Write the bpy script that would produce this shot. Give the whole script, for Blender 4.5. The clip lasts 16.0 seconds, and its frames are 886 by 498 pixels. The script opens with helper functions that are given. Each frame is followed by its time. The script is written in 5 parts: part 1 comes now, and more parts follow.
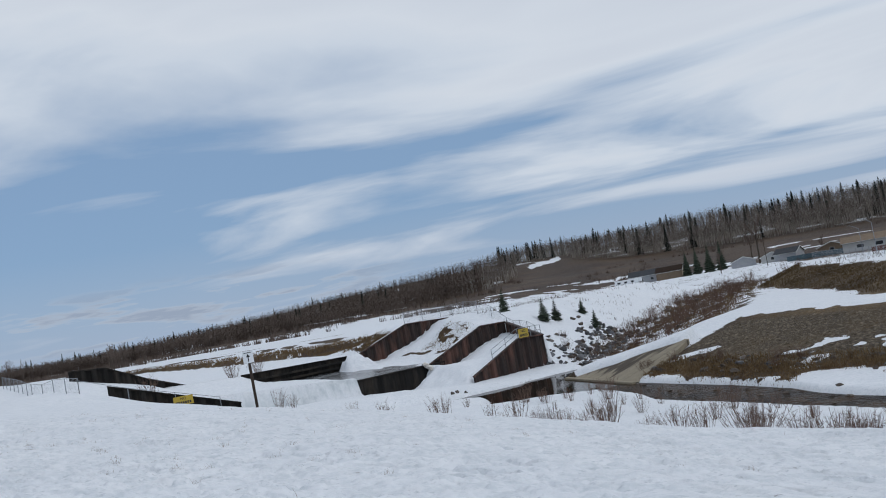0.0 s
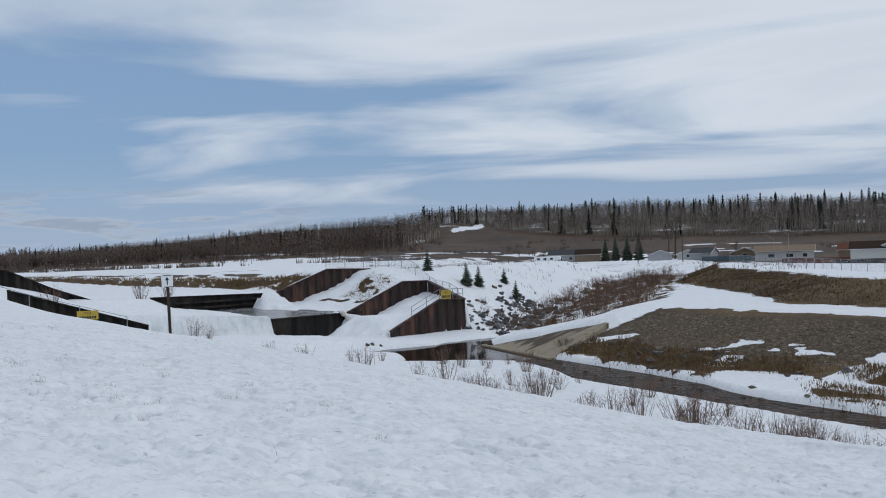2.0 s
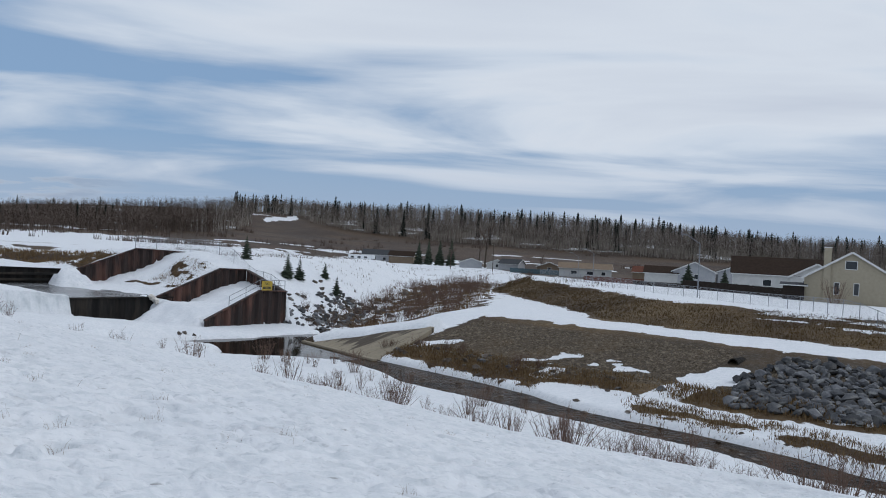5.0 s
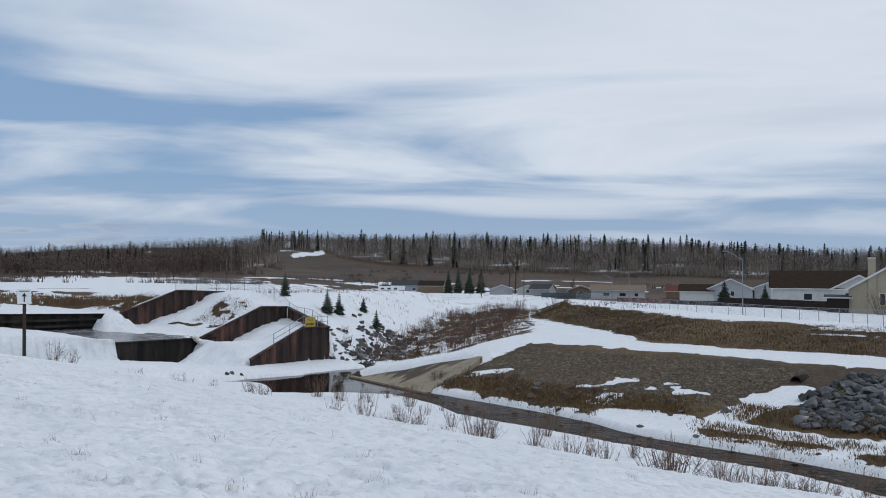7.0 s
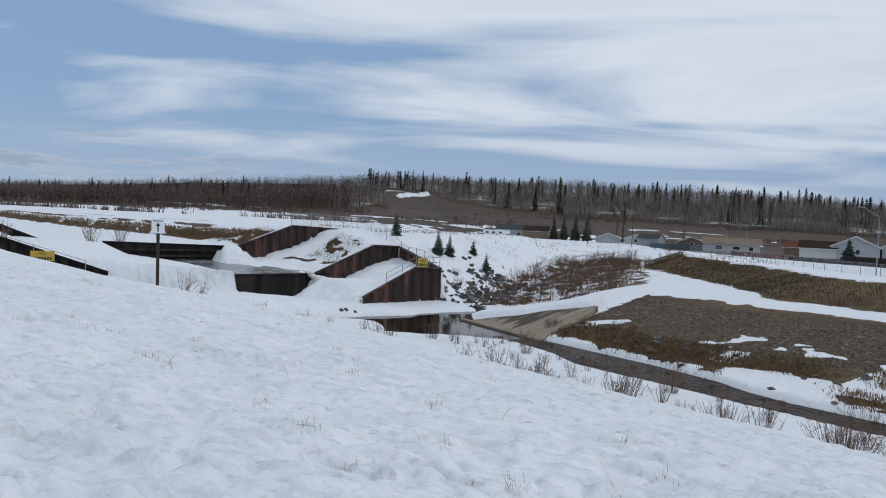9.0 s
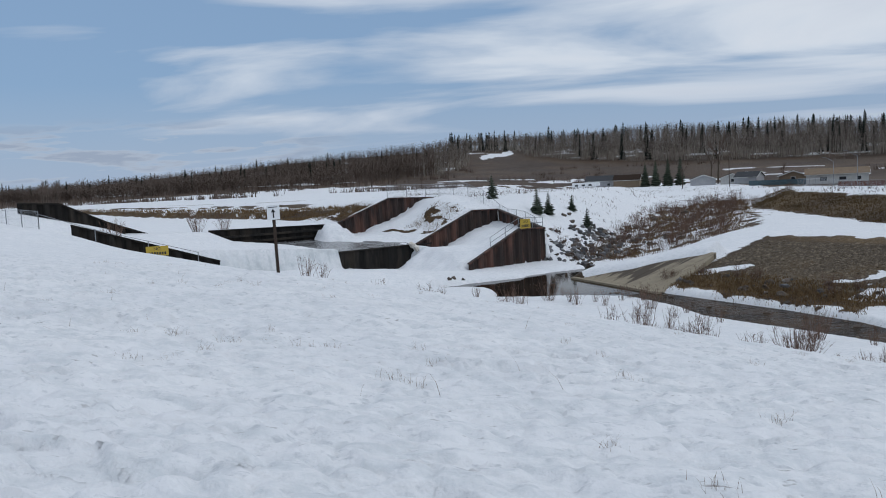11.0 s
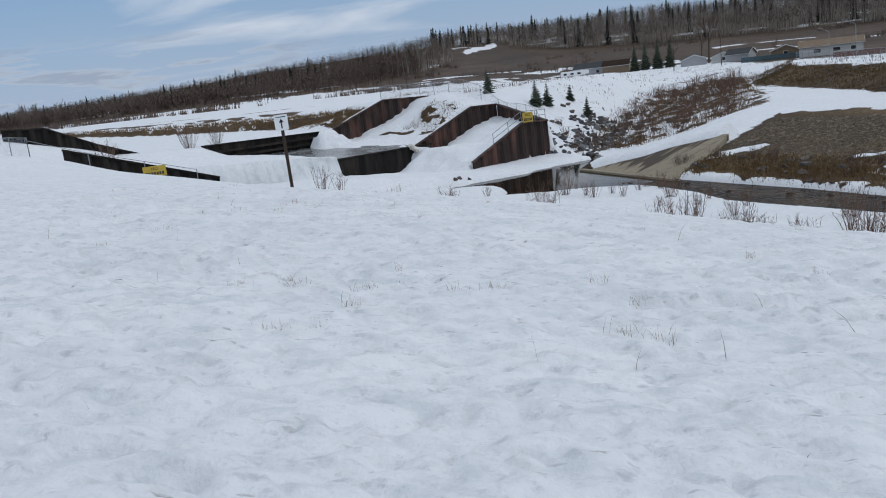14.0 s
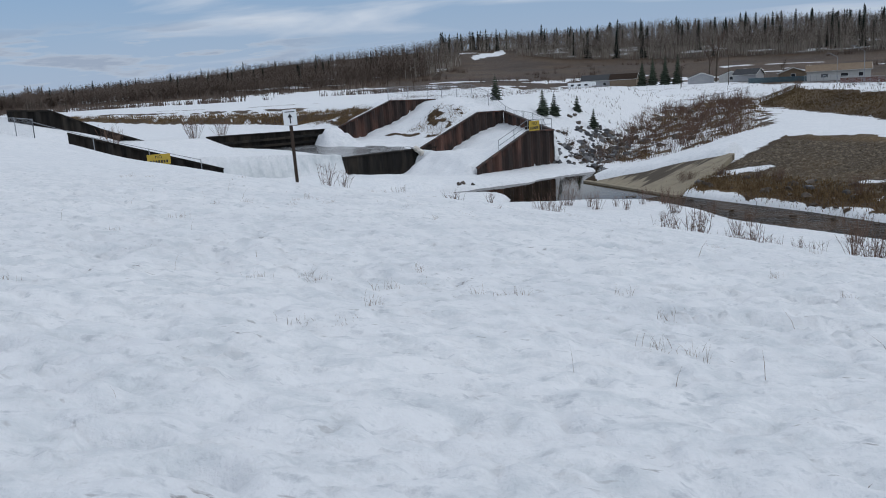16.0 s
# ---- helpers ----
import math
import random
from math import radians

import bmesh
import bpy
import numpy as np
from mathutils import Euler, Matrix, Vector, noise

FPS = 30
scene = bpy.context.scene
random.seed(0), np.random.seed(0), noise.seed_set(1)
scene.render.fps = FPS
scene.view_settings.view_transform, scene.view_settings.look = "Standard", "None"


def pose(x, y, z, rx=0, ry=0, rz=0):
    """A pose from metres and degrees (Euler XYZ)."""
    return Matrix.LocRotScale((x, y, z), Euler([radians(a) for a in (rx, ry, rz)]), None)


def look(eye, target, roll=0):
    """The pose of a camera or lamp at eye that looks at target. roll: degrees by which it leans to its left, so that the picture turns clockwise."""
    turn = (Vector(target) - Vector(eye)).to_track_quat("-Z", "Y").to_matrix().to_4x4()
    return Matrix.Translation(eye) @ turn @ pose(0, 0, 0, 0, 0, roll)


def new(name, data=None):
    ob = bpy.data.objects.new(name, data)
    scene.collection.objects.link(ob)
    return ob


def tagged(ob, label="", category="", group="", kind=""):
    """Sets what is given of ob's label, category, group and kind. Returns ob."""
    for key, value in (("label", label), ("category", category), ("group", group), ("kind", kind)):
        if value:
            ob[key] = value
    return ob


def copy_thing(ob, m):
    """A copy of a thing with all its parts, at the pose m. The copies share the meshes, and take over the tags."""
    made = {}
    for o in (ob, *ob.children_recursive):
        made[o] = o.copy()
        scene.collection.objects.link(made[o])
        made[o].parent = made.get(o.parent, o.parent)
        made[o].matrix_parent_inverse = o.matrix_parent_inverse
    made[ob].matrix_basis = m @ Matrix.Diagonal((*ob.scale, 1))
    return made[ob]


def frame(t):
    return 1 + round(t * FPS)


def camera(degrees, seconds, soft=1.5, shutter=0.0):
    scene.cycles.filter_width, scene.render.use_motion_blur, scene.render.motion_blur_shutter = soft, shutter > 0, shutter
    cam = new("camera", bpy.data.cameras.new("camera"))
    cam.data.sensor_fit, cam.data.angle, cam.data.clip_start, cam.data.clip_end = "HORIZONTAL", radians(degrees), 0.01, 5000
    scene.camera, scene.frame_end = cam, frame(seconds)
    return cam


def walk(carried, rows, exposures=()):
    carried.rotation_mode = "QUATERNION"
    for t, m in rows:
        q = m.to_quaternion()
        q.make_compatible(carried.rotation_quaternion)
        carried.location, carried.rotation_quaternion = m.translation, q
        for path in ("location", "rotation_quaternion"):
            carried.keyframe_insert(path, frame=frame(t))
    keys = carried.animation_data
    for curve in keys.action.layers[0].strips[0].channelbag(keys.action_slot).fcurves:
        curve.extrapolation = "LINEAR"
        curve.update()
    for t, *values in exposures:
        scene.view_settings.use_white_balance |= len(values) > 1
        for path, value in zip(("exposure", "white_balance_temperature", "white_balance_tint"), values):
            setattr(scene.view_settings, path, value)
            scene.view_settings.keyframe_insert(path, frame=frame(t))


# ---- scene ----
# ------------------------------------------------------------ camera
PATH = [
    (0, 0, 0, 9.416, 93.651, 10.281, 16.226),
    (0.5, -0.303, 0.327, 9.424, 93.588, 7.262, 13.555),
    (1, -0.651, 0.716, 9.413, 92.295, 5.156, 13.22),
    (1.5, -1.029, 0.883, 9.422, 91.349, 4.257, 12.857),
    (2, -1.4, 1.127, 9.418, 90.091, 2.128, 10.64),
    (2.5, -1.76, 1.513, 9.389, 87.031, 2.014, 6.475),
    (3, -2.1, 1.761, 9.382, 85.882, 0.77, 3.332),
    (3.5, -2.393, 2.122, 9.344, 86.883, -0.434, 0.024),
    (4, -2.728, 2.344, 9.359, 87.245, -0.508, -1.169),
    (4.5, -3.12, 2.594, 9.42, 88.406, -2.293, -1.826),
    (4.7, -3.274, 2.692, 9.399, 89.088, -3.044, -2.101),
    (6.8, -5.123, 3.493, 9.43, 92.31, -0.413, -1.559),
    (7, -5.246, 3.489, 9.428, 91.866, -0.387, -0.421),
    (7.5, -5.472, 3.714, 9.434, 88.144, 2.579, 4.164),
    (8, -5.855, 4.277, 9.352, 85.311, 3.117, 5.858),
    (8.5, -6.254, 4.777, 9.314, 86.689, -0.157, 5.068),
    (9, -6.591, 4.895, 9.391, 87.86, -2.611, 6.528),
    (9.2, -6.736, 4.824, 9.443, 88.324, -3.994, 7.403),
    (11.3, -8.582, 6.355, 9.515, 83.606, 3.843, 11.957),
    (11.5, -8.724, 6.476, 9.527, 82.144, 3.315, 10.452),
    (12, -9.095, 6.698, 9.537, 80.459, 2.923, 11.547),
    (12.5, -9.531, 6.905, 9.562, 80.079, 3.676, 18.718),
    (13, -9.822, 7.121, 9.576, 79.426, 4.516, 18.826),
    (13.5, -10.058, 7.456, 9.58, 79.198, 6.449, 15.662),
    (14, -10.149, 7.501, 9.573, 78.378, 6.601, 11.004),
    (14.5, -10.209, 7.51, 9.564, 77.252, 6.279, 5.965),
    (15, -10.287, 7.513, 9.566, 77.68, 7.159, 5.937),
    (15.5, -10.31, 7.535, 9.555, 77.896, 6.812, 7.66),
    (16, -10.375, 7.562, 9.559, 78.689, 3.543, 11.46),
]
cam = camera(55.4, 16.0, soft=1.0)
walk(cam, [(t, pose(*p)) for t, *p in PATH], [(t, e, k, 8) for t, e, k in ((0.0, -0.83, 5930), (4.7, -0.79, 5880), (8.0, -0.76, 5880), (11.3, -0.80, 5920), (13.0, -0.75, 5940), (16.0, -0.77, 5930))])

# ------------------------------------------------------------ light
SUN_EL, SUN_AZ = 42.0, 105.0          # degrees; azimuth clockwise from +y
world = bpy.data.worlds.new("sky")
scene.world = world
world.use_nodes = True
wn, wl = world.node_tree.nodes, world.node_tree.links


def wnode(kind, **sets):
    n = wn.new(kind)
    for k, v in sets.items():
        n.inputs[k.replace("_", " ")].default_value = v
    return n


def wmath(op, a, b=None):
    n = wn.new("ShaderNodeMath")
    n.operation = op
    for i, v in enumerate((a, b)):
        if v is None:
            continue
        if isinstance(v, (int, float)):
            n.inputs[i].default_value = v
        else:
            wl.new(v, n.inputs[i])
    return n.outputs[0]


def wramp(value, *stops):
    n = wn.new("ShaderNodeValToRGB")
    while len(n.color_ramp.elements) < len(stops):
        n.color_ramp.elements.new(0.5)
    for e, (p, c) in zip(n.color_ramp.elements, stops):
        e.position, e.color = p, (c, c, c, 1) if isinstance(c, (int, float)) else (*c, 1)
    wl.new(value, n.inputs[0])
    return n.outputs[0]


bg = wn["Background"]
bg.inputs["Strength"].default_value = 0.10
sky = wn.new("ShaderNodeTexSky")
sky.sky_type = 'NISHITA'
sky.sun_disc = False
sky.sun_elevation, sky.sun_rotation = radians(SUN_EL), radians(SUN_AZ)
sky.air_density, sky.dust_density, sky.ozone_density = 1.0, 0.2, 3.0
geo = wn.new("ShaderNodeTexCoord")
sep = wn.new("ShaderNodeSeparateXYZ")
wl.new(geo.outputs["Generated"], sep.inputs[0])
dz = wmath("MAXIMUM", sep.outputs[2], 0.0)
den = wmath("ADD", dz, 0.10)
cx, cy = wmath("DIVIDE", sep.outputs[0], den), wmath("DIVIDE", sep.outputs[1], den)
comb = wn.new("ShaderNodeCombineXYZ")
wl.new(cx, comb.inputs[0])
wl.new(cy, comb.inputs[1])
mapc = wn.new("ShaderNodeMapping")
mapc.inputs["Rotation"].default_value = (0, 0, radians(28))
mapc.inputs["Scale"].default_value = (0.6, 1.0, 1)
mapc.inputs["Location"].default_value = (1.3, 0.4, 0)
wl.new(comb.outputs[0], mapc.inputs[0])
n1 = wnode("ShaderNodeTexNoise", Scale=0.75, Detail=7.0, Roughness=0.5, Distortion=0.5)
wl.new(mapc.outputs[0], n1.inputs["Vector"])
n2 = wnode("ShaderNodeTexNoise", Scale=0.33, Detail=3.0, Roughness=0.5)
wl.new(comb.outputs[0], n2.inputs["Vector"])
# a broad sheet of cloud whose lower edge sinks towards +x
az_w = wmath("MULTIPLY", wmath("ARCTAN2", sep.outputs[0], sep.outputs[1]), 57.3 / 120)
low_edge = wramp(wmath("ADD", az_w, 0.5), (0.0, 0.21), (0.125, 0.235), (0.22, 0.26), (0.29, 0.29), (0.35, 0.25), (0.43, 0.165), (0.53, 0.11), (0.65, 0.075), (1.0, 0.06))
rise = wmath("MINIMUM", wmath("DIVIDE", wmath("SUBTRACT", dz, low_edge), 0.10), 2.2)
cover = wmath("ADD", wmath("ADD", wmath("MULTIPLY", n1.outputs[0], 1.35), wmath("MULTIPLY", n2.outputs[0], 0.45)), wmath("MULTIPLY", wmath("MAXIMUM", rise, -1.0), 0.13))
mask = wramp(wmath("SUBTRACT", cover, 0.25), (0.52, 0.0), (0.64, 0.55), (0.80, 1.0))
shade = wramp(wmath("SUBTRACT", cover, 0.4), (0.36, (9.4, 9.8, 10.6)), (0.58, (12.4, 12.5, 12.7)), (0.95, (9.2, 9.5, 10.4)))
mix = wn.new("ShaderNodeMix")
mix.data_type = 'RGBA'
wl.new(mask, mix.inputs[0])
veil = wn.new("ShaderNodeMix")
veil.data_type = 'RGBA'
veil.inputs[0].default_value = 0.75
wl.new(sky.outputs[0], veil.inputs[6])
veil.inputs[7].default_value = (5.0, 7.0, 9.8, 1)
wl.new(veil.outputs[2], mix.inputs[6])
wl.new(shade, mix.inputs[7])
haze = wramp(dz, (0.0, 1.0), (0.12, 0.0))
mix2 = wn.new("ShaderNodeMix")
mix2.data_type = 'RGBA'
wl.new(wmath("MULTIPLY", haze, 0.85), mix2.inputs[0])
wl.new(mix.outputs[2], mix2.inputs[6])
mix2.inputs[7].default_value = (6.8, 7.7, 9.3, 1)
# small heaped clouds low over the horizon
mapl = wn.new("ShaderNodeMapping")
mapl.inputs["Scale"].default_value = (9, 9, 60)
wl.new(geo.outputs["Generated"], mapl.inputs[0])
n3 = wnode("ShaderNodeTexNoise", Scale=1.0, Detail=5.0, Roughness=0.55)
wl.new(mapl.outputs[0], n3.inputs["Vector"])
west = wramp(wmath("ADD", az_w, 0.5), (0.30, 1.0), (0.36, 0.0))
low = wmath("MULTIPLY", wmath("MULTIPLY", wramp(n3.outputs[0], (0.52, 0.0), (0.60, 0.85)), west), wramp(dz, (0.012, 0.0), (0.025, 1.0), (0.06, 1.0), (0.085, 0.0)))
mix3 = wn.new("ShaderNodeMix")
mix3.data_type = 'RGBA'
wl.new(low, mix3.inputs[0])
wl.new(mix2.outputs[2], mix3.inputs[6])
wl.new(wramp(n3.outputs[0], (0.54, (9.0, 9.3, 9.9)), (0.64, (5.8, 6.4, 7.6))), mix3.inputs[7])
wl.new(mix3.outputs[2], bg.inputs["Color"])

sun = new("sun", bpy.data.lights.new("sun", 'SUN'))
sun.data.energy, sun.data.angle, sun.data.color = 1.15, radians(7), (1.0, 0.95, 0.88)
sa, se = radians(SUN_AZ), radians(SUN_EL)
sun.matrix_world = look((100 * math.sin(sa) * math.cos(se), 100 * math.cos(sa) * math.cos(se), 100 * math.sin(se)), (0, 0, 0))

# ------------------------------------------------------------ materials


def material(name, color, color2=None, scale=5.0, rough=0.8, metal=0.0, bump=0.0, bump_scale=20.0, spots=None, spot_scale=1.0, spot_at=(0.5, 0.62),
             stretch=(1, 1, 1), detail=5.0, per_piece=0.0):
    """A grain of two colours, a second, larger pattern (spots), and fine relief, in metres of the object."""
    m = bpy.data.materials.new(name)
    m.use_nodes = True
    t = m.node_tree
    N, L = t.nodes, t.links
    b = N["Principled BSDF"]
    b.inputs["Roughness"].default_value, b.inputs["Metallic"].default_value = rough, metal
    b.inputs["Specular IOR Level"].default_value = 0.12 if rough > 0.7 and metal == 0 else 0.4
    tc = N.new("ShaderNodeTexCoord")
    mp = N.new("ShaderNodeMapping")
    mp.inputs["Scale"].default_value = stretch
    L.new(tc.outputs["Object"], mp.inputs[0])

    def nz(sc, det=detail):
        n = N.new("ShaderNodeTexNoise")
        n.inputs["Scale"].default_value, n.inputs["Detail"].default_value, n.inputs["Roughness"].default_value = sc, det, 0.6
        L.new(mp.outputs[0], n.inputs["Vector"])
        return n.outputs[0]

    def ramp(v, lo, hi):
        n = N.new("ShaderNodeMapRange")
        n.inputs[1].default_value, n.inputs[2].default_value = lo, hi
        L.new(v, n.inputs[0])
        return n.outputs[0]

    def blend(f, a, c, mode="MIX"):
        n = N.new("ShaderNodeMix")
        n.data_type, n.blend_type = 'RGBA', mode
        if isinstance(f, float):
            n.inputs[0].default_value = f
        else:
            L.new(f, n.inputs[0])
        for i, v in ((6, a), (7, c)):
            if isinstance(v, tuple):
                n.inputs[i].default_value = (*v, 1)
            else:
                L.new(v, n.inputs[i])
        return n.outputs[2]

    out = blend(ramp(nz(scale), 0.32, 0.68), color, color2 or tuple(0.8 * c for c in color))
    if spots:
        out = blend(ramp(nz(spot_scale), *spot_at), out, spots)
    if per_piece:
        oi = N.new("ShaderNodeObjectInfo")
        n = N.new("ShaderNodeMapRange")
        n.inputs[3].default_value, n.inputs[4].default_value = 1 - per_piece, 1 + per_piece
        L.new(oi.outputs["Random"], n.inputs[0])
        c = N.new("ShaderNodeCombineColor")
        for i in range(3):
            L.new(n.outputs[0], c.inputs[i])
        out = blend(1.0, out, c.outputs[0], "MULTIPLY")
    L.new(out, b.inputs["Base Color"])
    if bump:
        bp = N.new("ShaderNodeBump")
        bp.inputs["Strength"].default_value, bp.inputs["Distance"].default_value = bump, 0.5 / bump_scale
        L.new(nz(bump_scale), bp.inputs["Height"])
        L.new(bp.outputs[0], b.inputs["Normal"])
    return m


SNOW = (0.86, 0.88, 0.92)
MAT_SNOW = material("snow", SNOW, (0.80, 0.83, 0.89), 0.8, 0.55, 0, 0.5, 6)
MAT_RUST = material("rusted_steel", (0.036, 0.021, 0.017), (0.017, 0.012, 0.011), 3.0, 0.7, 0.1, 0.4, 25, (0.078, 0.038, 0.028), 0.6, stretch=(1, 1, 0.25), per_piece=0.3)
MAT_BLACK = material("wet_black_steel", (0.011, 0.011, 0.011), (0.022, 0.020, 0.018), 2.0, 0.75, 0.0, 0.4, 20, (0.034, 0.029, 0.024), 0.7, stretch=(1, 1, 0.2), per_piece=0.3)
MAT_GALV = material("galvanised_steel", (0.30, 0.32, 0.34), (0.22, 0.23, 0.25), 8, 0.5, 0.7)
MAT_WOOD = material("weathered_dark_wood", (0.035, 0.026, 0.022), (0.06, 0.045, 0.036), 6, 0.85, 0, 0.5, 30, stretch=(4, 4, 0.4))
MAT_WHITE = material("white_paint", (0.74, 0.76, 0.78), (0.68, 0.70, 0.72), 4, 0.5)
MAT_INK = material("black_ink", (0.02, 0.02, 0.022), None, 10, 0.6)
MAT_YELLOW = material("faded_yellow_paint", (0.46, 0.33, 0.035), (0.37, 0.27, 0.04), 6, 0.55)

# ------------------------------------------------------------ helpers


def mesh_of(name, verts, faces, mat=None, smooth=False):
    me = bpy.data.meshes.new(name)
    me.from_pydata([tuple(v) for v in verts], [], faces)
    if mat:
        me.materials.append(mat)
    if smooth:
        me.shade_smooth()
    me.update()
    return me


def part(name, bm, mat, parent, label="", smooth=False):
    """Links a bmesh as one mesh object under a thing or a part."""
    me = bpy.data.meshes.new(name)
    bm.to_mesh(me)
    bm.free()
    me.materials.append(mat)
    if smooth:
        me.shade_smooth()
    ob = new(name, me)
    ob.parent = parent
    return tagged(ob, label)


def thing(name, m, label, category, group="", kind=""):
    ob = new(name)
    ob.empty_display_size = 0.3
    ob.matrix_world = m
    return tagged(ob, label, category, group, kind)


def box(bm, lo, hi, bevel=0.0, m=None):
    """A box between two corners, its edges rounded."""
    c = [(a + b) / 2 for a, b in zip(lo, hi)]
    d = [b - a for a, b in zip(lo, hi)]
    mat = Matrix.Translation(c) @ Matrix.Diagonal((*d, 1))
    if m:
        mat = m @ mat
    r = bmesh.ops.create_cube(bm, size=1, matrix=mat)
    if bevel:
        bmesh.ops.bevel(bm, geom=list({e for v in r["verts"] for e in v.link_edges}), offset=bevel, segments=1, affect='EDGES')
    return bm


def rod(bm, a, b, r, r2=None, n=6, caps=True):
    """A round bar from a to b."""
    a, b = Vector(a), Vector(b)
    m = Matrix.Translation((a + b) / 2) @ (b - a).to_track_quat("Z", "Y").to_matrix().to_4x4()
    bmesh.ops.create_cone(bm, cap_ends=caps, segments=n, radius1=r, radius2=r if r2 is None else r2, depth=(b - a).length, matrix=m)
    return bm


# Value noise on arrays, in about -1..1.
def vnoise(x, y, seed=0):
    xi, yi = np.floor(x).astype(np.int64), np.floor(y).astype(np.int64)
    fx, fy = x - xi, y - yi
    fx, fy = fx * fx * (3 - 2 * fx), fy * fy * (3 - 2 * fy)

    def h(a, b):
        v = (a * 374761393 + b * 668265263 + seed * 974634777) & 0xFFFFFFFF
        v = ((v ^ (v >> 13)) * 1274126177) & 0xFFFFFFFF
        return ((v ^ (v >> 16)) & 0xFFFF) / 32767.5 - 1
    return (h(xi, yi) * (1 - fx) + h(xi + 1, yi) * fx) * (1 - fy) + (h(xi, yi + 1) * (1 - fx) + h(xi + 1, yi + 1) * fx) * fy


def fbm(x, y, scale, octaves=4, seed=0, gain=0.5):
    out, amp, tot = 0.0, 1.0, 0.0
    for o in range(octaves):
        out = out + amp * vnoise(x / scale * 2 ** o + 17.3 * o, y / scale * 2 ** o - 9.1 * o, seed + o)
        tot += amp
        amp *= gain
    return out / tot


def sstep(a, b, x):
    t = np.clip((x - a) / (b - a), 0, 1)
    return t * t * (3 - 2 * t)


# ------------------------------------------------------------ the ground
# s runs across the creek from the near embankment to the far bank, d up the channel.
R2 = math.sqrt(0.5)
WATER = -0.3
DROPS = (80.3, 93.4, 106.8)            # d of the three sheet-pile drops, lowest first


def to_sd(x, y):
    return (x + y) * R2, (y - x) * R2


def from_sd(s, d):
    return (s - d) * R2, (s + d) * R2


def ridge_tan(az):
    return np.interp(az, [-180, -60, -46, -38, -28, -23, -13, -3, 5, 17, 25, 40, 60, 180],
                     [0.004, 0.004, 0.006, 0.011, 0.024, 0.031, 0.038, 0.041, 0.040, 0.032, 0.023, 0.016, 0.008, 0.004])


def near_shore(d):
    return np.interp(d, [18, 23, 36, 46, 50, 56, 59, 61.5, 64.5, 66.5, 69, 71, 76], [38.5, 40.0, 40.6, 41.0, 43.2, 44.4, 42.8, 39.8, 37.4, 39.6, 40.4, 38.6, 37.6])


def far_shore(d):
    return np.interp(d, [10, 17, 20, 26, 33, 36, 39, 45, 56, 67, 76], [41.8, 42.4, 43.5, 44.3, 44.4, 45.0, 46.3, 47.4, 48.4, 50.4, 55.5])


def shore_r(az):
    """How far off the reservoir's far shore lies."""
    return np.interp(az, [-50, -36, -30, -26, -21], [262, 212, 165, 140, 130])


def slab_z(x, y):
    """The plane of the concrete apron that runs from the water up to the path."""
    return -0.4 + 0.32 * ((x + 12.9) * 0.832 + (y - 84.6) * 0.555)


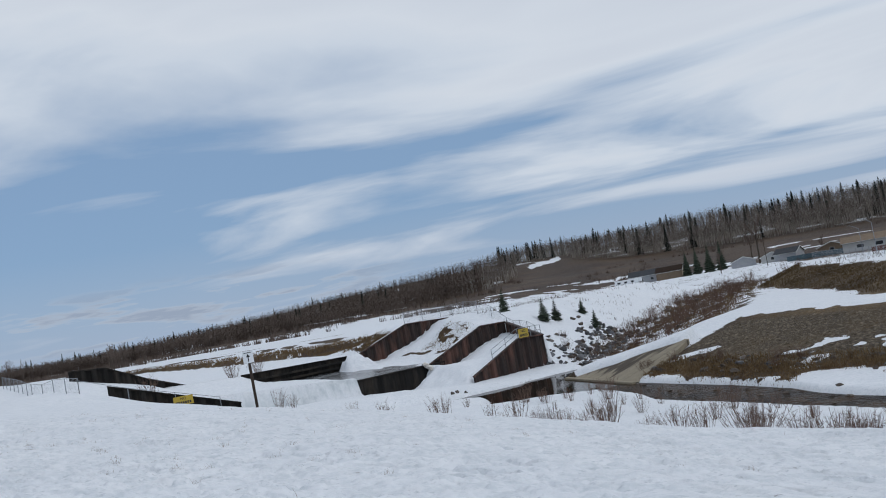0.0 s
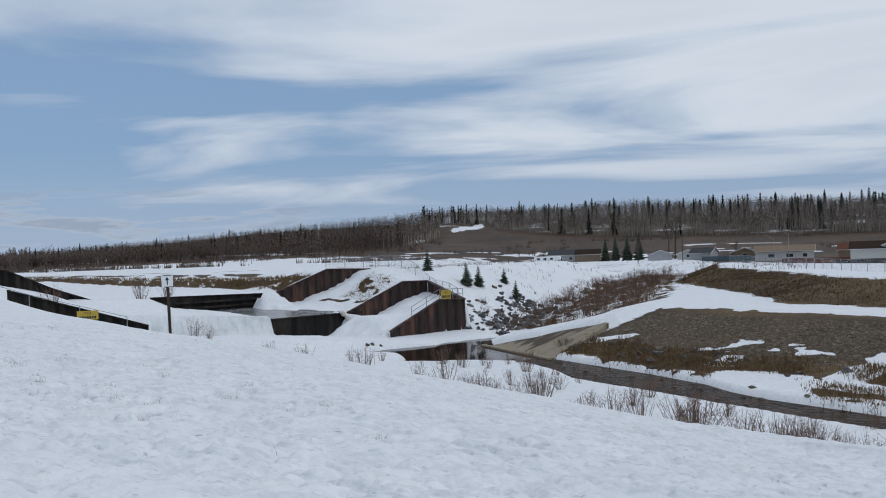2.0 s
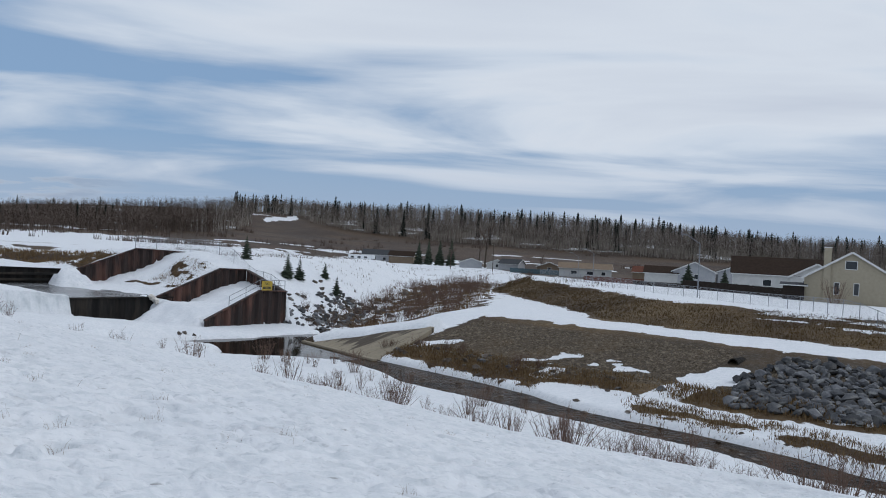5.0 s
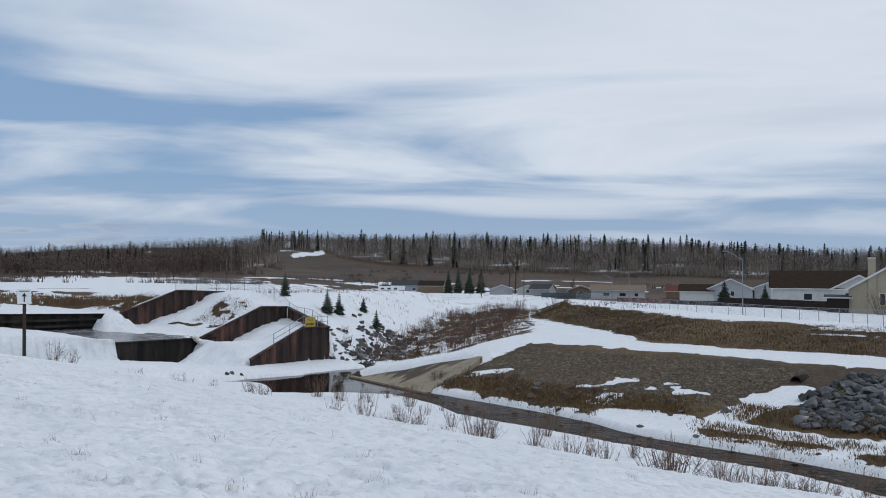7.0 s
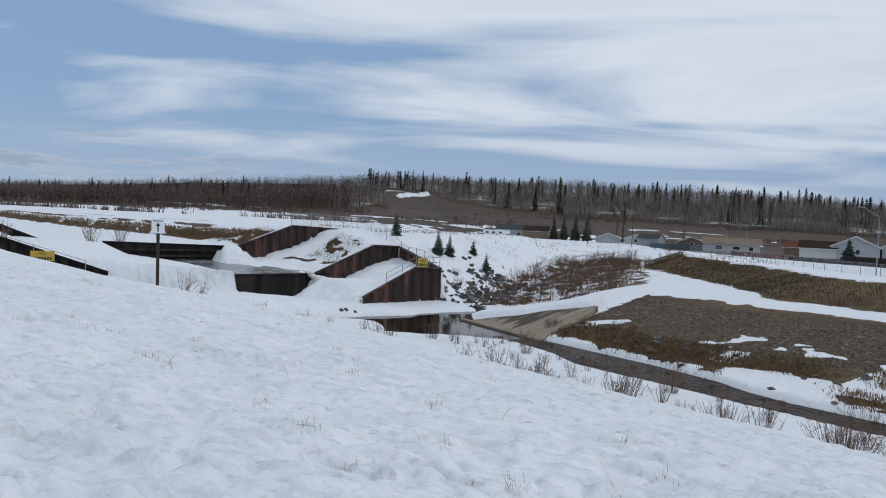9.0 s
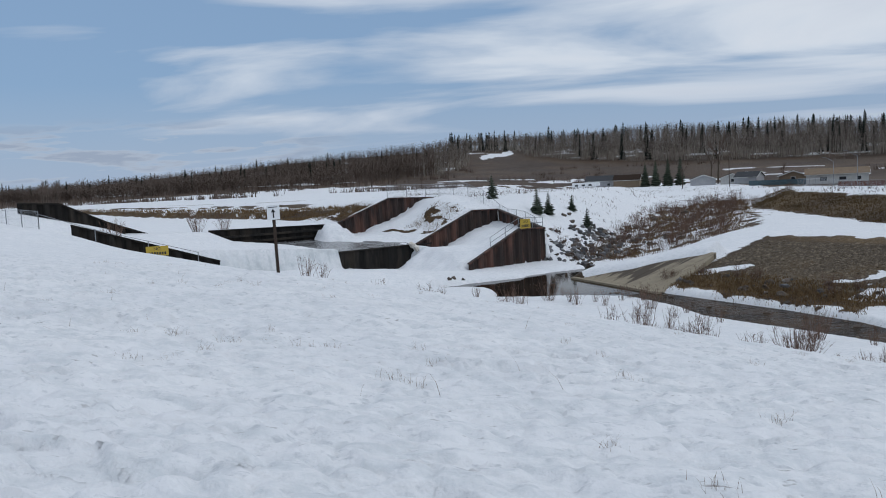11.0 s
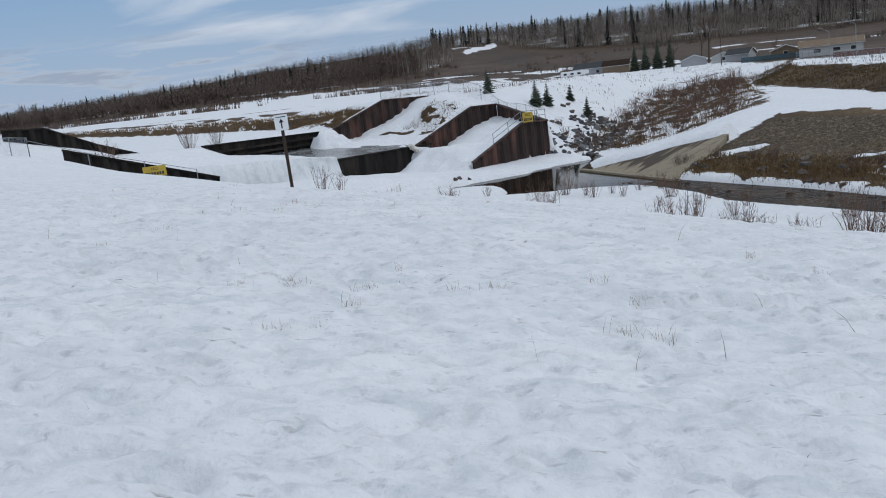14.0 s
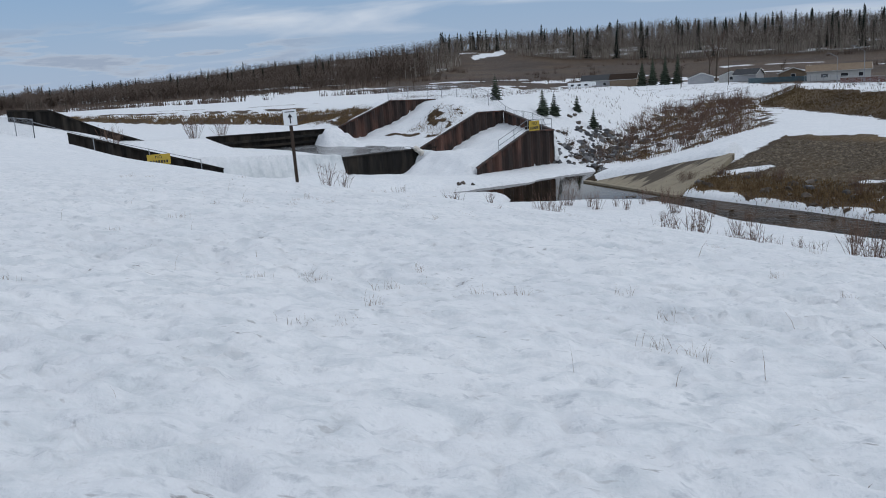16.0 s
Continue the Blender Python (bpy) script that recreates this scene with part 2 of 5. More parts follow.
def height(x, y):
    s, d = to_sd(x, y)
    az = np.degrees(np.arctan2(x, y))
    r = np.hypot(x, y)
    # the near embankment and the flat bench at its foot
    top = np.interp(d, [-60, -20, 0, 12, 30, 50, 68, 82, 121, 160], [7.0, 7.7, 8.1, 8.45, 8.45, 8.05, 8.0, 7.8, 9.6, 9.7])
    near = top - np.interp(s, [-40, -16, -2, 1.5, 5, 9, 12, 15, 17.5, 20, 23, 30, 50], [4, 0.3, 0, 0.45, 0.9, 1.73, 2.45, 3.2, 3.95, 5.0, 6.4, 9.6, 19])
    near = near + 0.75 * sstep(67, 76, d) * (1 - sstep(84, 88, d)) * (1 - sstep(7, 13, s)) * sstep(-2, 4, s)
    near = near + 0.9 * sstep(94, 102, d) * (1 - sstep(17, 25, s)) * sstep(2, 8, s)
    near = near + 0.42 * (1 - sstep(6, 14, d)) * sstep(9, 14, s) * (1 - sstep(17, 23, s))
    ns, fs = near_shore(d), far_shore(d)
    bench = np.interp(s - ns, [-10, -3, -0.4, 0.5, 2], [0.7, 0.35, 0.1, -0.9, -1.2])
    # the far bank: strip by the water, gravel slope, path, upper bank, plateau
    off = np.interp(d, [50, 62, 91, 110], [0, 10, 32, 56])
    far = np.interp(s - fs, [-2, -0.4, 0.3, 4.5, 8], [-1.2, -0.9, 0.12, 0.4, 0.9])
    zf = np.interp(s, [45, 50, 52, 65, 67, 74], [-3, 0.2, 0.55, 2.85, 3.0, 3.1])
    zu = np.interp(s - off, [70, 74, 84, 96, 160, 420], [3.0, 3.1, 5.0, 4.7, 3.4, 1.4])
    right = np.where(s - off > 74, zu, np.maximum(far, zf))
    z = np.where(s < ns - 9, np.maximum(near, 0.7), np.where(s < (ns + fs) / 2, np.maximum(bench, near), np.where(s - fs < 8, np.maximum(far, zf), right)))
    # the stepped channel between its banks
    d1, d2, d3 = DROPS
    dn = d + (1.1 * fbm(x, y, 4.5, 3, 13) + 0.3) * (1 - sstep(78, 82, d))
    bed = np.interp(dn, [66, 74.2, 75.0, 77, d1, d2 - 4, d2 + 0.3], [-1.4, -1.2, -0.08, 0.18, 0.3, 0.0, -0.35])
    # snow ledges stepping down to the pool
    raw = np.interp(s, [20, 30, 36, 40, 44], [2.3, 1.35, 0.95, 0.5, 0.0]) + 0.16 * fbm(x, y, 4, 3, 14)
    raw = 0.3 * (np.floor(raw / 0.3) + sstep(0.62, 1.0, raw / 0.3 - np.floor(raw / 0.3)))
    bed = bed + np.maximum(raw, 0) * sstep(74.5, 75.6, dn + 0.5 * fbm(x, y, 2.2, 2, 16)) * (1 - sstep(42, 45, s))
    k2 = np.clip((d - d2) / (d3 - d2), 0, 1)
    sheet = 2.15 + 0.8 * k2
    bed = np.where(d > d2 + 0.75, np.where(d < d3 + 0.75, sheet - 0.35, 4.6), bed)
    # the snow shelf on the near side, ending in an upright face of ice
    edge_n = np.interp(d, [d2 - 2, d2, 96, 100, 103, d3], [37.6, 38.0, 37.6, 36.2, 33.7, 30.6]) + 0.5 * fbm(x, y, 1.9, 3, 15)
    top_lo = np.interp(s, [20, 28, 34, 38.4], [4.0, 3.35, 2.95, 2.42])
    top_hi = np.interp(s, [20, 26, 28.2, 30.8], [5.3, 5.0, 4.75, 3.5])
    shelf = top_lo * (1 - k2 ** 2) + top_hi * k2 ** 2 + 0.12 * fbm(x, y, 2.6, 3, 18)
    on_ = (1 - sstep(-0.25, 0.25, s - edge_n)) * sstep(-1.1, -0.6, d - d2 + 0.3 * fbm(x, y, 2.4, 3, 12)) * (1 - sstep(d3 + 0.2, d3 + 0.6, d))
    bed = bed + np.maximum(shelf - bed, 0) * on_
    rtop = np.interp(d, [60, 72, d1 - 1.0, d1 - 0.1, d1 + 0.3, d2 - 0.2, d2 + 0.9, 98, 102, d3 + 0.45, d3 + 0.9, 130], [-1.0, -0.5, 0.2, 0.4, 3.6, 5.3, 5.4, 6.1, 6.5, 6.5, 6.8, 6.5])
    a3 = np.interp(s, [46.2, 52.8, 57], [0.8, 3.75, 3.3])
    b2 = np.interp(s, [47.6, 51.2, 53, 57, 60], [2.3, 1.4, 2.0, 3.6, 4.2])
    a2 = np.interp(s, [48.4, 56.2, 61], [2.1, 5.5, 5.4])
    b1 = np.interp(s, [43.8, 48, 52, 54.7, 57.6], [3.1, 3.4, 4.5, 5.6, 7.0])
    a1 = np.interp(s, [44.3, 52.2, 59], [4.5, 7.35, 7.1])
    k1 = np.clip((d - d1) / (d2 - d1), 0, 1)
    mound = np.where(d < d1 + 0.55, bed, np.where(d < d2 + 0.55, a3 * (1 - k1) + b2 * k1, np.where(d < d3 + 0.55, a2 * (1 - k2) + b1 * k2 + 1.1 * np.sin(3.14 * k2) ** 1.5 * sstep(51, 56, s), a1)))
    edge_ = np.interp(d, [d1, d2, d2 + 0.01, d2 + 4.5, d2 + 8, d3], [46.2, 48.4, 48.3, 45.6, 43.4, 41.9]) + 0.8 * fbm(x, y, 2.5, 3, 23)
    mound = np.where(d < d1 + 0.55, bed, mound - np.where(d > d2 - 2.2, 2.6, 0.55) * np.maximum(edge_ - s, 0) + 0.34 * fbm(x, y, 3.4, 3, 19) + 0.20 * fbm(x, y, 1.3, 3, 20))
    pool = np.interp(s - np.interp(d, [60, 61.5, 64.5, 66.5, 69, 71, 76], [42, 39.8, 37.4, 39.6, 40.4, 38.6, 37.6]), [-1.5, -0.3, 0.4, 1.5], [0.3, 0.1, -0.9, -1.4])
    bed = np.where(d < 76, np.maximum(bed, pool), bed)
    mound = np.where(d < 76, np.maximum(mound, pool), mound)
    chan = np.where(s < 36, np.maximum(near, bed), np.maximum(mound, bed))
    lump = np.exp(-((s - 43.3) / 2.1) ** 4 - ((d - d3 + 1.8) / 2.2) ** 4)
    lump = 3 * lump + 1.1 * fbm(x, y, 1.3, 3, 25) * sstep(0.1, 0.4, lump)
    chan = np.where(lump > 0.6, np.maximum(chan, 2.65 + 0.72 * (np.floor(lump) + sstep(0.5, 1.0, lump - np.floor(lump)))), chan)
    # a ditch with rocks on the far side of the spillway's right bank
    xc = -12.7 + (y - 95) * 0.15
    floor_ = np.interp(y, [85, 92, 115, 140, 180, 240], [-1.0, -0.7, 0.2, 1.0, 2.4, 2.6])
    zl = np.minimum(floor_ + 0.52 * np.maximum(0, xc - 1.5 - x), np.maximum(rtop, bed))
    zr = np.minimum(floor_ + 0.2 * np.maximum(0, x - xc - 2.5), np.maximum(zu, 3.0))
    ditch = np.maximum(zl, zr)
    chan = np.where(s > np.interp(d, [d1, d2, d3], [56.9, 60.6, 58.6]), ditch, chan)
    up = np.where(s < 52, sstep(64, 71, d), sstep(63, 74, d - 0.2 * (s - 52) + 4 * sstep(56, 60, s)))
    z = z * (1 - up) + chan * up
    # concrete apron and the snow upon it
    u = (x + 12.9) * 0.555 - (y - 84.6) * 0.832
    v = (x + 12.9) * 0.832 + (y - 84.6) * 0.555
    on = sstep(-1.2, -0.1, v) * (1 - sstep(9.5, 13.5, v)) * sstep(-3.0, -0.6, u) * (1 - sstep(12.3, 12.9, u + 0.47 * v))
    diag = v / 10.5 - u / 12.7
    on = on * (1 - sstep(0.26, 0.50, diag))
    cover_ = sstep(-0.02, 0.10, diag - 0.02 + 0.05 * fbm(x, y, 2, 2, 17))
    z = np.where(on > 0, z * (1 - on) + on * (slab_z(x, y) - 0.45 + 0.8 * cover_), z)
    # the reservoir and its far shore
    ups = sstep(112, 126, d) * (1 - sstep(60, 66, s))
    ice = np.interp(s, [0, 18, 26, 60], [9.4, 6.0, 4.7, 4.7])
    z = z * (1 - ups) + np.minimum(np.maximum(ice, np.interp(r - shore_r(az), [0, 2, 9, 14, 24, 32, 60], [4.5, 4.55, 5.6, 5.7, 5.85, 6.3, 6.5])), np.where(s < 26, 9.5, 6.6)) * ups
    # the plain and the hill
    plain = np.interp(az, [-60, -25, -12, -4], [6.6, 6.0, 5.2, 1.5])
    fl = sstep(170, 250, r)
    z = z * (1 - fl) + (plain + 0.5 * fbm(x, y, 60, 3, 5)) * fl
    hz = np.interp(r, [430, 640, 720, 900, 1200, 4000], [0.0, 270, 455, 900, 1000, 900]) * ridge_tan(az)
    return z + hz * (1 + 0.10 * fbm(x, y, 180, 4, 9))


# footprints on the near slope: a trodden line up the embankment
FEET = [(-13.55, 11.13), (-13.22, 10.9), (-12.83, 10.59), (-12.5, 10.4), (-12.16, 10.12), (-11.78, 9.95)]


def relief(x, y, z, r):
    near = 1 - sstep(60, 200, r)
    close = 1 - sstep(22, 60, r)
    lump = 0.03 * fbm(x, y, 1.1, 3, 21) + 0.10 * fbm(x, y, 6.0, 2, 31)
    # a melting crust: shallow scallops with crisp lips, small melt holes
    wx, wy = x + 0.10 * fbm(x, y, 0.5, 2, 61), y + 0.10 * fbm(x, y, 0.5, 2, 62)
    cup = np.abs(fbm(wx * 0.62 + wy * 0.2, wy, 0.42, 2, 41))
    cup2 = np.abs(fbm(wx * 0.7, wy, 0.16, 2, 44))
    hole = sstep(0.30, 0.46, fbm(x * 0.6, y, 0.30, 2, 48))
    swell = fbm(wx * 0.75, wy, 0.55, 3, 46)
    slit = sstep(0.26, 0.36, fbm(x * 0.5 + 0.15 * y, y, 0.24, 2, 52)) * sstep(-0.15, 0.25, fbm(x, y, 2.2, 2, 53))
    pit = close * (0.12 * np.minimum(cup, 0.30) + 0.105 * np.minimum(cup2, 0.35) + 0.014 * swell + 0.024 * fbm(x * 0.8, y, 0.10, 2, 49) - 0.02 * hole - 0.065 * slit - 0.02 * sstep(0.1, 0.5, fbm(x, y, 1.3, 2, 43)))
    print_ = 0.0 * x
    for fx, fy in FEET:
        q = ((x - fx) / 0.15) ** 2 + ((y - fy) / 0.10) ** 2
        print_ = np.maximum(print_, np.exp(-q ** 2))
    pit = pit - 0.10 * print_
    return (lump + pit) * near + 0.5 * fbm(x, y, 40, 3, 51) * sstep(230, 500, r)


CX, CY = -5.0, 3.0
azs = np.unique(np.r_[np.arange(-180, -64, 3.0), np.arange(-64, 44, 0.2), np.arange(44, 179, 3.0), 180.0])
rads = np.r_[0.0, np.geomspace(0.5, 4, 60), np.geomspace(4.02, 30, 460), np.arange(30.2, 136, 0.42), np.geomspace(136.6, 4200, 160)]
A, Rr = np.meshgrid(np.radians(azs), rads)
GX, GY = CX + Rr * np.sin(A), CY + Rr * np.cos(A)
GR = np.hypot(GX, GY)
GZ = height(GX, GY)
GZ = GZ + relief(GX, GY, GZ, GR)
S_, D_ = to_sd(GX, GY)

# where the ground is bare: 0 snow, 1 bare; and what the bare ground is: grass or gravel
nz1 = fbm(GX, GY, 5, 4, 61)
nz2 = fbm(GX, GY, 1.2, 3, 71)
OFF = np.interp(D_, [50, 62, 91, 110], [0, 10, 32, 56])
down = 1 - sstep(57.2, 59.2, D_ - 0.1 * (S_ - 55) + 1.2 * nz1)


def band(v, a, b, soft, n=0.0):
    return sstep(a - soft, a + soft, v + n) * (1 - sstep(b - soft, b + soft, v + n))


FS = far_shore(D_)
AZ = np.degrees(np.arctan2(GX, GY))
slope_bare = band(S_, 49.4, 65.6, 0.5, 1.1 * nz1 + 1.1 * nz2) * down
strip_bare = band(S_ - FS - np.interp(D_, [28, 42], [0.9, 0.45]), 0.2, np.interp(D_, [28, 42], [1.6, 3.2]), 0.5, 1.1 * nz1 + 1.0 * nz2) * down * sstep(0.0, 0.2, fbm(GX, GY, 4, 3, 101) + 0.17)
spots = sstep(0.30, 0.42, fbm(GX * 0.8, GY, 2.6, 3, 91)) * band(S_, 50, 57, 1, nz1) * down
slope_bare = slope_bare * (1 - spots)
gully = np.exp(-((D_ - 30.4 + 0.5 * nz1 - 0.1 * (58 - S_)) / 1.5) ** 2) * (1 - sstep(58.8, 60.2, S_))
slope_bare = slope_bare * (1 - sstep(0.35, 0.6, gully))
SO = S_ - OFF
upper_bare = band(SO, 72.9, 83.6, 0.7, 1.8 * nz1 + 1.2 * nz2) * (1 - sstep(93, 103, D_ + 5 * nz1 + 2 * nz2)) * sstep(-60, -30, D_)
streak = sstep(0.05, 0.22, fbm(S_ * 1.6, D_ * 0.16, 2.0, 3, 111)) * (1 - sstep(30, 45, D_)) * band(SO, 78.5, 84, 0.6, nz2)
upper_bare = upper_bare * (1 - streak)
bare = np.maximum(np.maximum(slope_bare, strip_bare), upper_bare)
# scrub and stones in the ditch
XC = -12.7 + (GY - 95) * 0.15
scrub = band(GX - XC, -1.0, 17, 2.5, 4 * nz1) * sstep(97, 104, GY) * (1 - sstep(165, 185, GY)) * (1 - sstep(78, 82, SO)) * sstep(58, 62, S_)
bare = np.maximum(bare, scrub * sstep(-0.08, 0.16, fbm(GX, GY * 0.5, 1.1, 4, 121)))
# brown hillside below the woods
TREELINE_AZ, TREELINE_R = [-70, -20, -13, -11, -8.5, -5, 0, 10, 30, 60], [520, 520, 560, 700, 830, 740, 680, 650, 640, 640]
TL = np.interp(AZ, TREELINE_AZ, TREELINE_R)
hillbare = sstep(425, 450, GR + 30 * nz1 + 130 * sstep(3, 8, AZ)) * (1 - 0.6 * sstep(0, 30, GR - TL) * sstep(0.0, 0.3, fbm(GX, GY, 30, 3, 81)))
hillbare = hillbare * (1 - band(AZ, -10.1, -7.9, 0.25, 0.3 * nz1) * band(GR - 28 * (AZ + 9), 785, 850, 8, 14 * nz2))
hillbare = hillbare * (1 - sstep(0.5, 0.58, fbm(GX / 3.5, GY, 18, 3, 83)) * (1 - sstep(520, 560, GR)))
hillbare = hillbare * (1 - 0.8 * band(AZ, -14, 20, 1.0) * sstep(0.12, 0.3, fbm(AZ * 6, GR, 9, 3, 84)) * (1 - sstep(500, 520, GR)) * sstep(440, 450, GR))
hillbare = hillbare * np.maximum(sstep(-24, -11, AZ + 3 * nz1), sstep(470, 500, GR + 20 * nz1))
bare = np.maximum(bare, hillbare)
# dead grass on the reservoir's far shore and on the mounds of the spillway
SR = GR - shore_r(AZ)
sn1 = fbm(AZ * 5, GR, 5, 4, 85)
shore = np.maximum(band(SR, 1.5, 10.5, 0.8, 2.0 * nz1) * sstep(-0.42, -0.25, sn1 + 0.4 * np.abs((SR - 6) / 5)), band(SR, 25, 33, 1.2, 4 * nz1) * sstep(-0.25, 0.0, sn1))
shore = shore * sstep(105, 115, D_) * (1 - sstep(58, 64, S_))
shore = np.maximum(shore, band(S_, 45.6, 50.6, 0.4, 0.9 * nz1) * sstep(107.6, 108.4, D_) * (1 - sstep(128, 136, D_)) * sstep(-0.4, -0.2, fbm(S_ * 2, D_ * 0.5, 1.5, 3, 86)))
shore2 = band(SR, 58, 70, 2, 8 * nz1) * sstep(105, 115, D_) * sstep(-0.05, 0.15, fbm(AZ * 3, GR, 6, 3, 87))
bare = np.maximum(bare, np.maximum(shore, shore2))
mounds = 0.75 * sstep(0.0, 0.3, fbm(S_ * 1.6, D_, 1.3, 4, 89)) * band(D_, 94.8, 101.5, 1.0, nz1) * band(S_, 51.0, 56.0, 0.8, 1.5 * nz1)
pt_ = np.clip((103.3 - D_) / 5.3, 0, 1)
mounds = np.maximum(mounds, np.exp(-((S_ - 49.3 - 1.5 * pt_ + 0.3 * nz2) / 0.45) ** 4) * band(D_, 98, 103.3, 0.3, 0.5 * nz2))
bare = np.maximum(bare, mounds)
bed_ = sstep(near_shore(D_) - 0.1, near_shore(D_) + 0.4, S_) * (1 - sstep(FS - 0.4, FS + 0.1, S_)) * (1 - sstep(70, 72, D_))
bare = np.maximum(bare, bed_)
gravel = band(S_, 52.5, 64.0, 1.0, 1.5 * nz1) * down
gravel = np.maximum(gravel * (1 - 0.8 * sstep(0.1, 0.35, fbm(GX, GY, 4.5, 3, 151))), bed_)
hill = sstep(260, 420, GR)

nr, na = GX.shape
verts = np.stack([GX, GY, GZ], -1).reshape(-1, 3)
i0 = (np.arange(nr - 1)[:, None] * na + np.arange(na - 1)[None]).ravel()
quads = np.stack([i0, i0 + 1, i0 + na + 1, i0 + na], -1)
gm = bpy.data.meshes.new("ground")
gm.vertices.add(len(verts))
gm.vertices.foreach_set("co", verts.ravel())
gm.loops.add(quads.size)
gm.loops.foreach_set("vertex_index", quads[:, ::-1].ravel().astype(np.int32))
gm.polygons.add(len(quads))
gm.polygons.foreach_set("loop_start", np.arange(0, quads.size, 4, dtype=np.int32))
gm.update(calc_edges=True)
gm.validate()
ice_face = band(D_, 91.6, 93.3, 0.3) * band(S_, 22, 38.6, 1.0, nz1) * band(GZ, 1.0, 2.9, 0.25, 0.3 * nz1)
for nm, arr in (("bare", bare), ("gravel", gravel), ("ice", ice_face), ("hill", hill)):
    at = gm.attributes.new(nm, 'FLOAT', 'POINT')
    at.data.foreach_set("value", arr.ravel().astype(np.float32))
gm.shade_smooth()


def ground_material():
    m = bpy.data.materials.new("snowy_ground")
    m.use_nodes = True
    N, L = m.node_tree.nodes, m.node_tree.links
    b = N["Principled BSDF"]
    tc = N.new("ShaderNodeTexCoord")

    def nz(sc, det=5.0, rg=0.6, stretch=None):
        n = N.new("ShaderNodeTexNoise")
        n.inputs["Scale"].default_value, n.inputs["Detail"].default_value, n.inputs["Roughness"].default_value = sc, det, rg
        if stretch:
            mp = N.new("ShaderNodeMapping")
            mp.inputs["Scale"].default_value, mp.inputs["Rotation"].default_value = stretch, (0, 0, radians(-20))
            L.new(tc.outputs["Object"], mp.inputs[0])
            L.new(mp.outputs[0], n.inputs["Vector"])
        else:
            L.new(tc.outputs["Object"], n.inputs["Vector"])
        return n.outputs[0]

    def rng(v, lo, hi, a=0.0, c=1.0):
        n = N.new("ShaderNodeMapRange")
        for i, q in enumerate((lo, hi, a, c)):
            n.inputs[i + 1].default_value = q
        L.new(v, n.inputs[0])
        return n.outputs[0]

    def blend(f, a, c):
        n = N.new("ShaderNodeMix")
        n.data_type = 'RGBA'
        L.new(f, n.inputs[0])
        for i, v in ((6, a), (7, c)):
            if isinstance(v, tuple):
                n.inputs[i].default_value = (*v, 1)
            else:
                L.new(v, n.inputs[i])
        return n.outputs[2]

    def attr(name):
        n = N.new("ShaderNodeAttribute")
        n.attribute_name = name
        return n.outputs["Fac"]

    def math_(op, a, c):
        n = N.new("ShaderNodeMath")
        n.operation = op
        for i, v in enumerate((a, c)):
            if isinstance(v, float):
                n.inputs[i].default_value = v
            else:
                L.new(v, n.inputs[i])
        return n.outputs[0]

    snow = blend(rng(nz(0.5), 0.35, 0.65), (0.80, 0.815, 0.84), (0.745, 0.765, 0.80))
    crust = rng(nz(4.2, 7.0, 0.75, (0.6, 1.1, 1)), 0.46, 0.64)
    snow = blend(crust, snow, (0.63, 0.665, 0.70))
    snow = blend(rng(nz(11.0, 4.0, 0.65, (0.7, 1.2, 1)), 0.57, 0.72), snow, (0.54, 0.57, 0.61))
    specks = math_("MULTIPLY", rng(nz(13.0, 3.0, 0.55, (0.45, 1.4, 1)), 0.66, 0.73), rng(nz(0.9, 3.0), 0.45, 0.6))
    snow = blend(specks, snow, (0.36, 0.36, 0.37))
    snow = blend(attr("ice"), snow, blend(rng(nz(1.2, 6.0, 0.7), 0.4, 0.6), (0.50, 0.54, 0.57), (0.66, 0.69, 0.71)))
    grass = blend(rng(nz(3.0, 8.0, 0.75), 0.35, 0.65), (0.058, 0.038, 0.018), (0.165, 0.112, 0.052))
    grass = blend(rng(nz(0.12), 0.4, 0.62), grass, (0.058, 0.036, 0.016))
    grass = blend(rng(nz(0.028, 6.0, 0.65), 0.46, 0.60), grass, (0.036, 0.019, 0.008))
    grav = blend(rng(nz(5.0, 6.0, 0.8), 0.35, 0.65), (0.020, 0.014, 0.009), (0.078, 0.058, 0.037))
    heath = blend(rng(nz(0.02, 8.0, 0.7), 0.42, 0.60), (0.068, 0.042, 0.024), (0.034, 0.020, 0.012))
    soil = blend(attr("gravel"), blend(attr("hill"), grass, heath), grav)
    edge = math_("ADD", attr("bare"), math_("MULTIPLY", math_("SUBTRACT", nz(1.5, 6.0, 0.7), 0.5), 1.1))
    col = blend(rng(edge, 0.42, 0.55), snow, soil)
    L.new(col, b.inputs["Base Color"])
    L.new(rng(crust, 0.0, 1.0, 0.8, 0.5), b.inputs["Roughness"])
    b.inputs["Specular IOR Level"].default_value = 0.2
    bp = N.new("ShaderNodeBump")
    bp.inputs["Strength"].default_value, bp.inputs["Distance"].default_value = 0.8, 0.02
    L.new(nz(26.0, 4.0, 0.6), bp.inputs["Height"])
    L.new(bp.outputs[0], b.inputs["Normal"])
    return m


gm.materials.append(ground_material())
ground = tagged(new("ground", gm), "snow-covered embankment, creek banks, plain and brown hillside", "ground", kind="structure")


def gz(x, y):
    x, y = np.array([float(x)]), np.array([float(y)])
    z = height(x, y)
    return float((z + relief(x, y, z, np.hypot(x, y)))[0])


# water


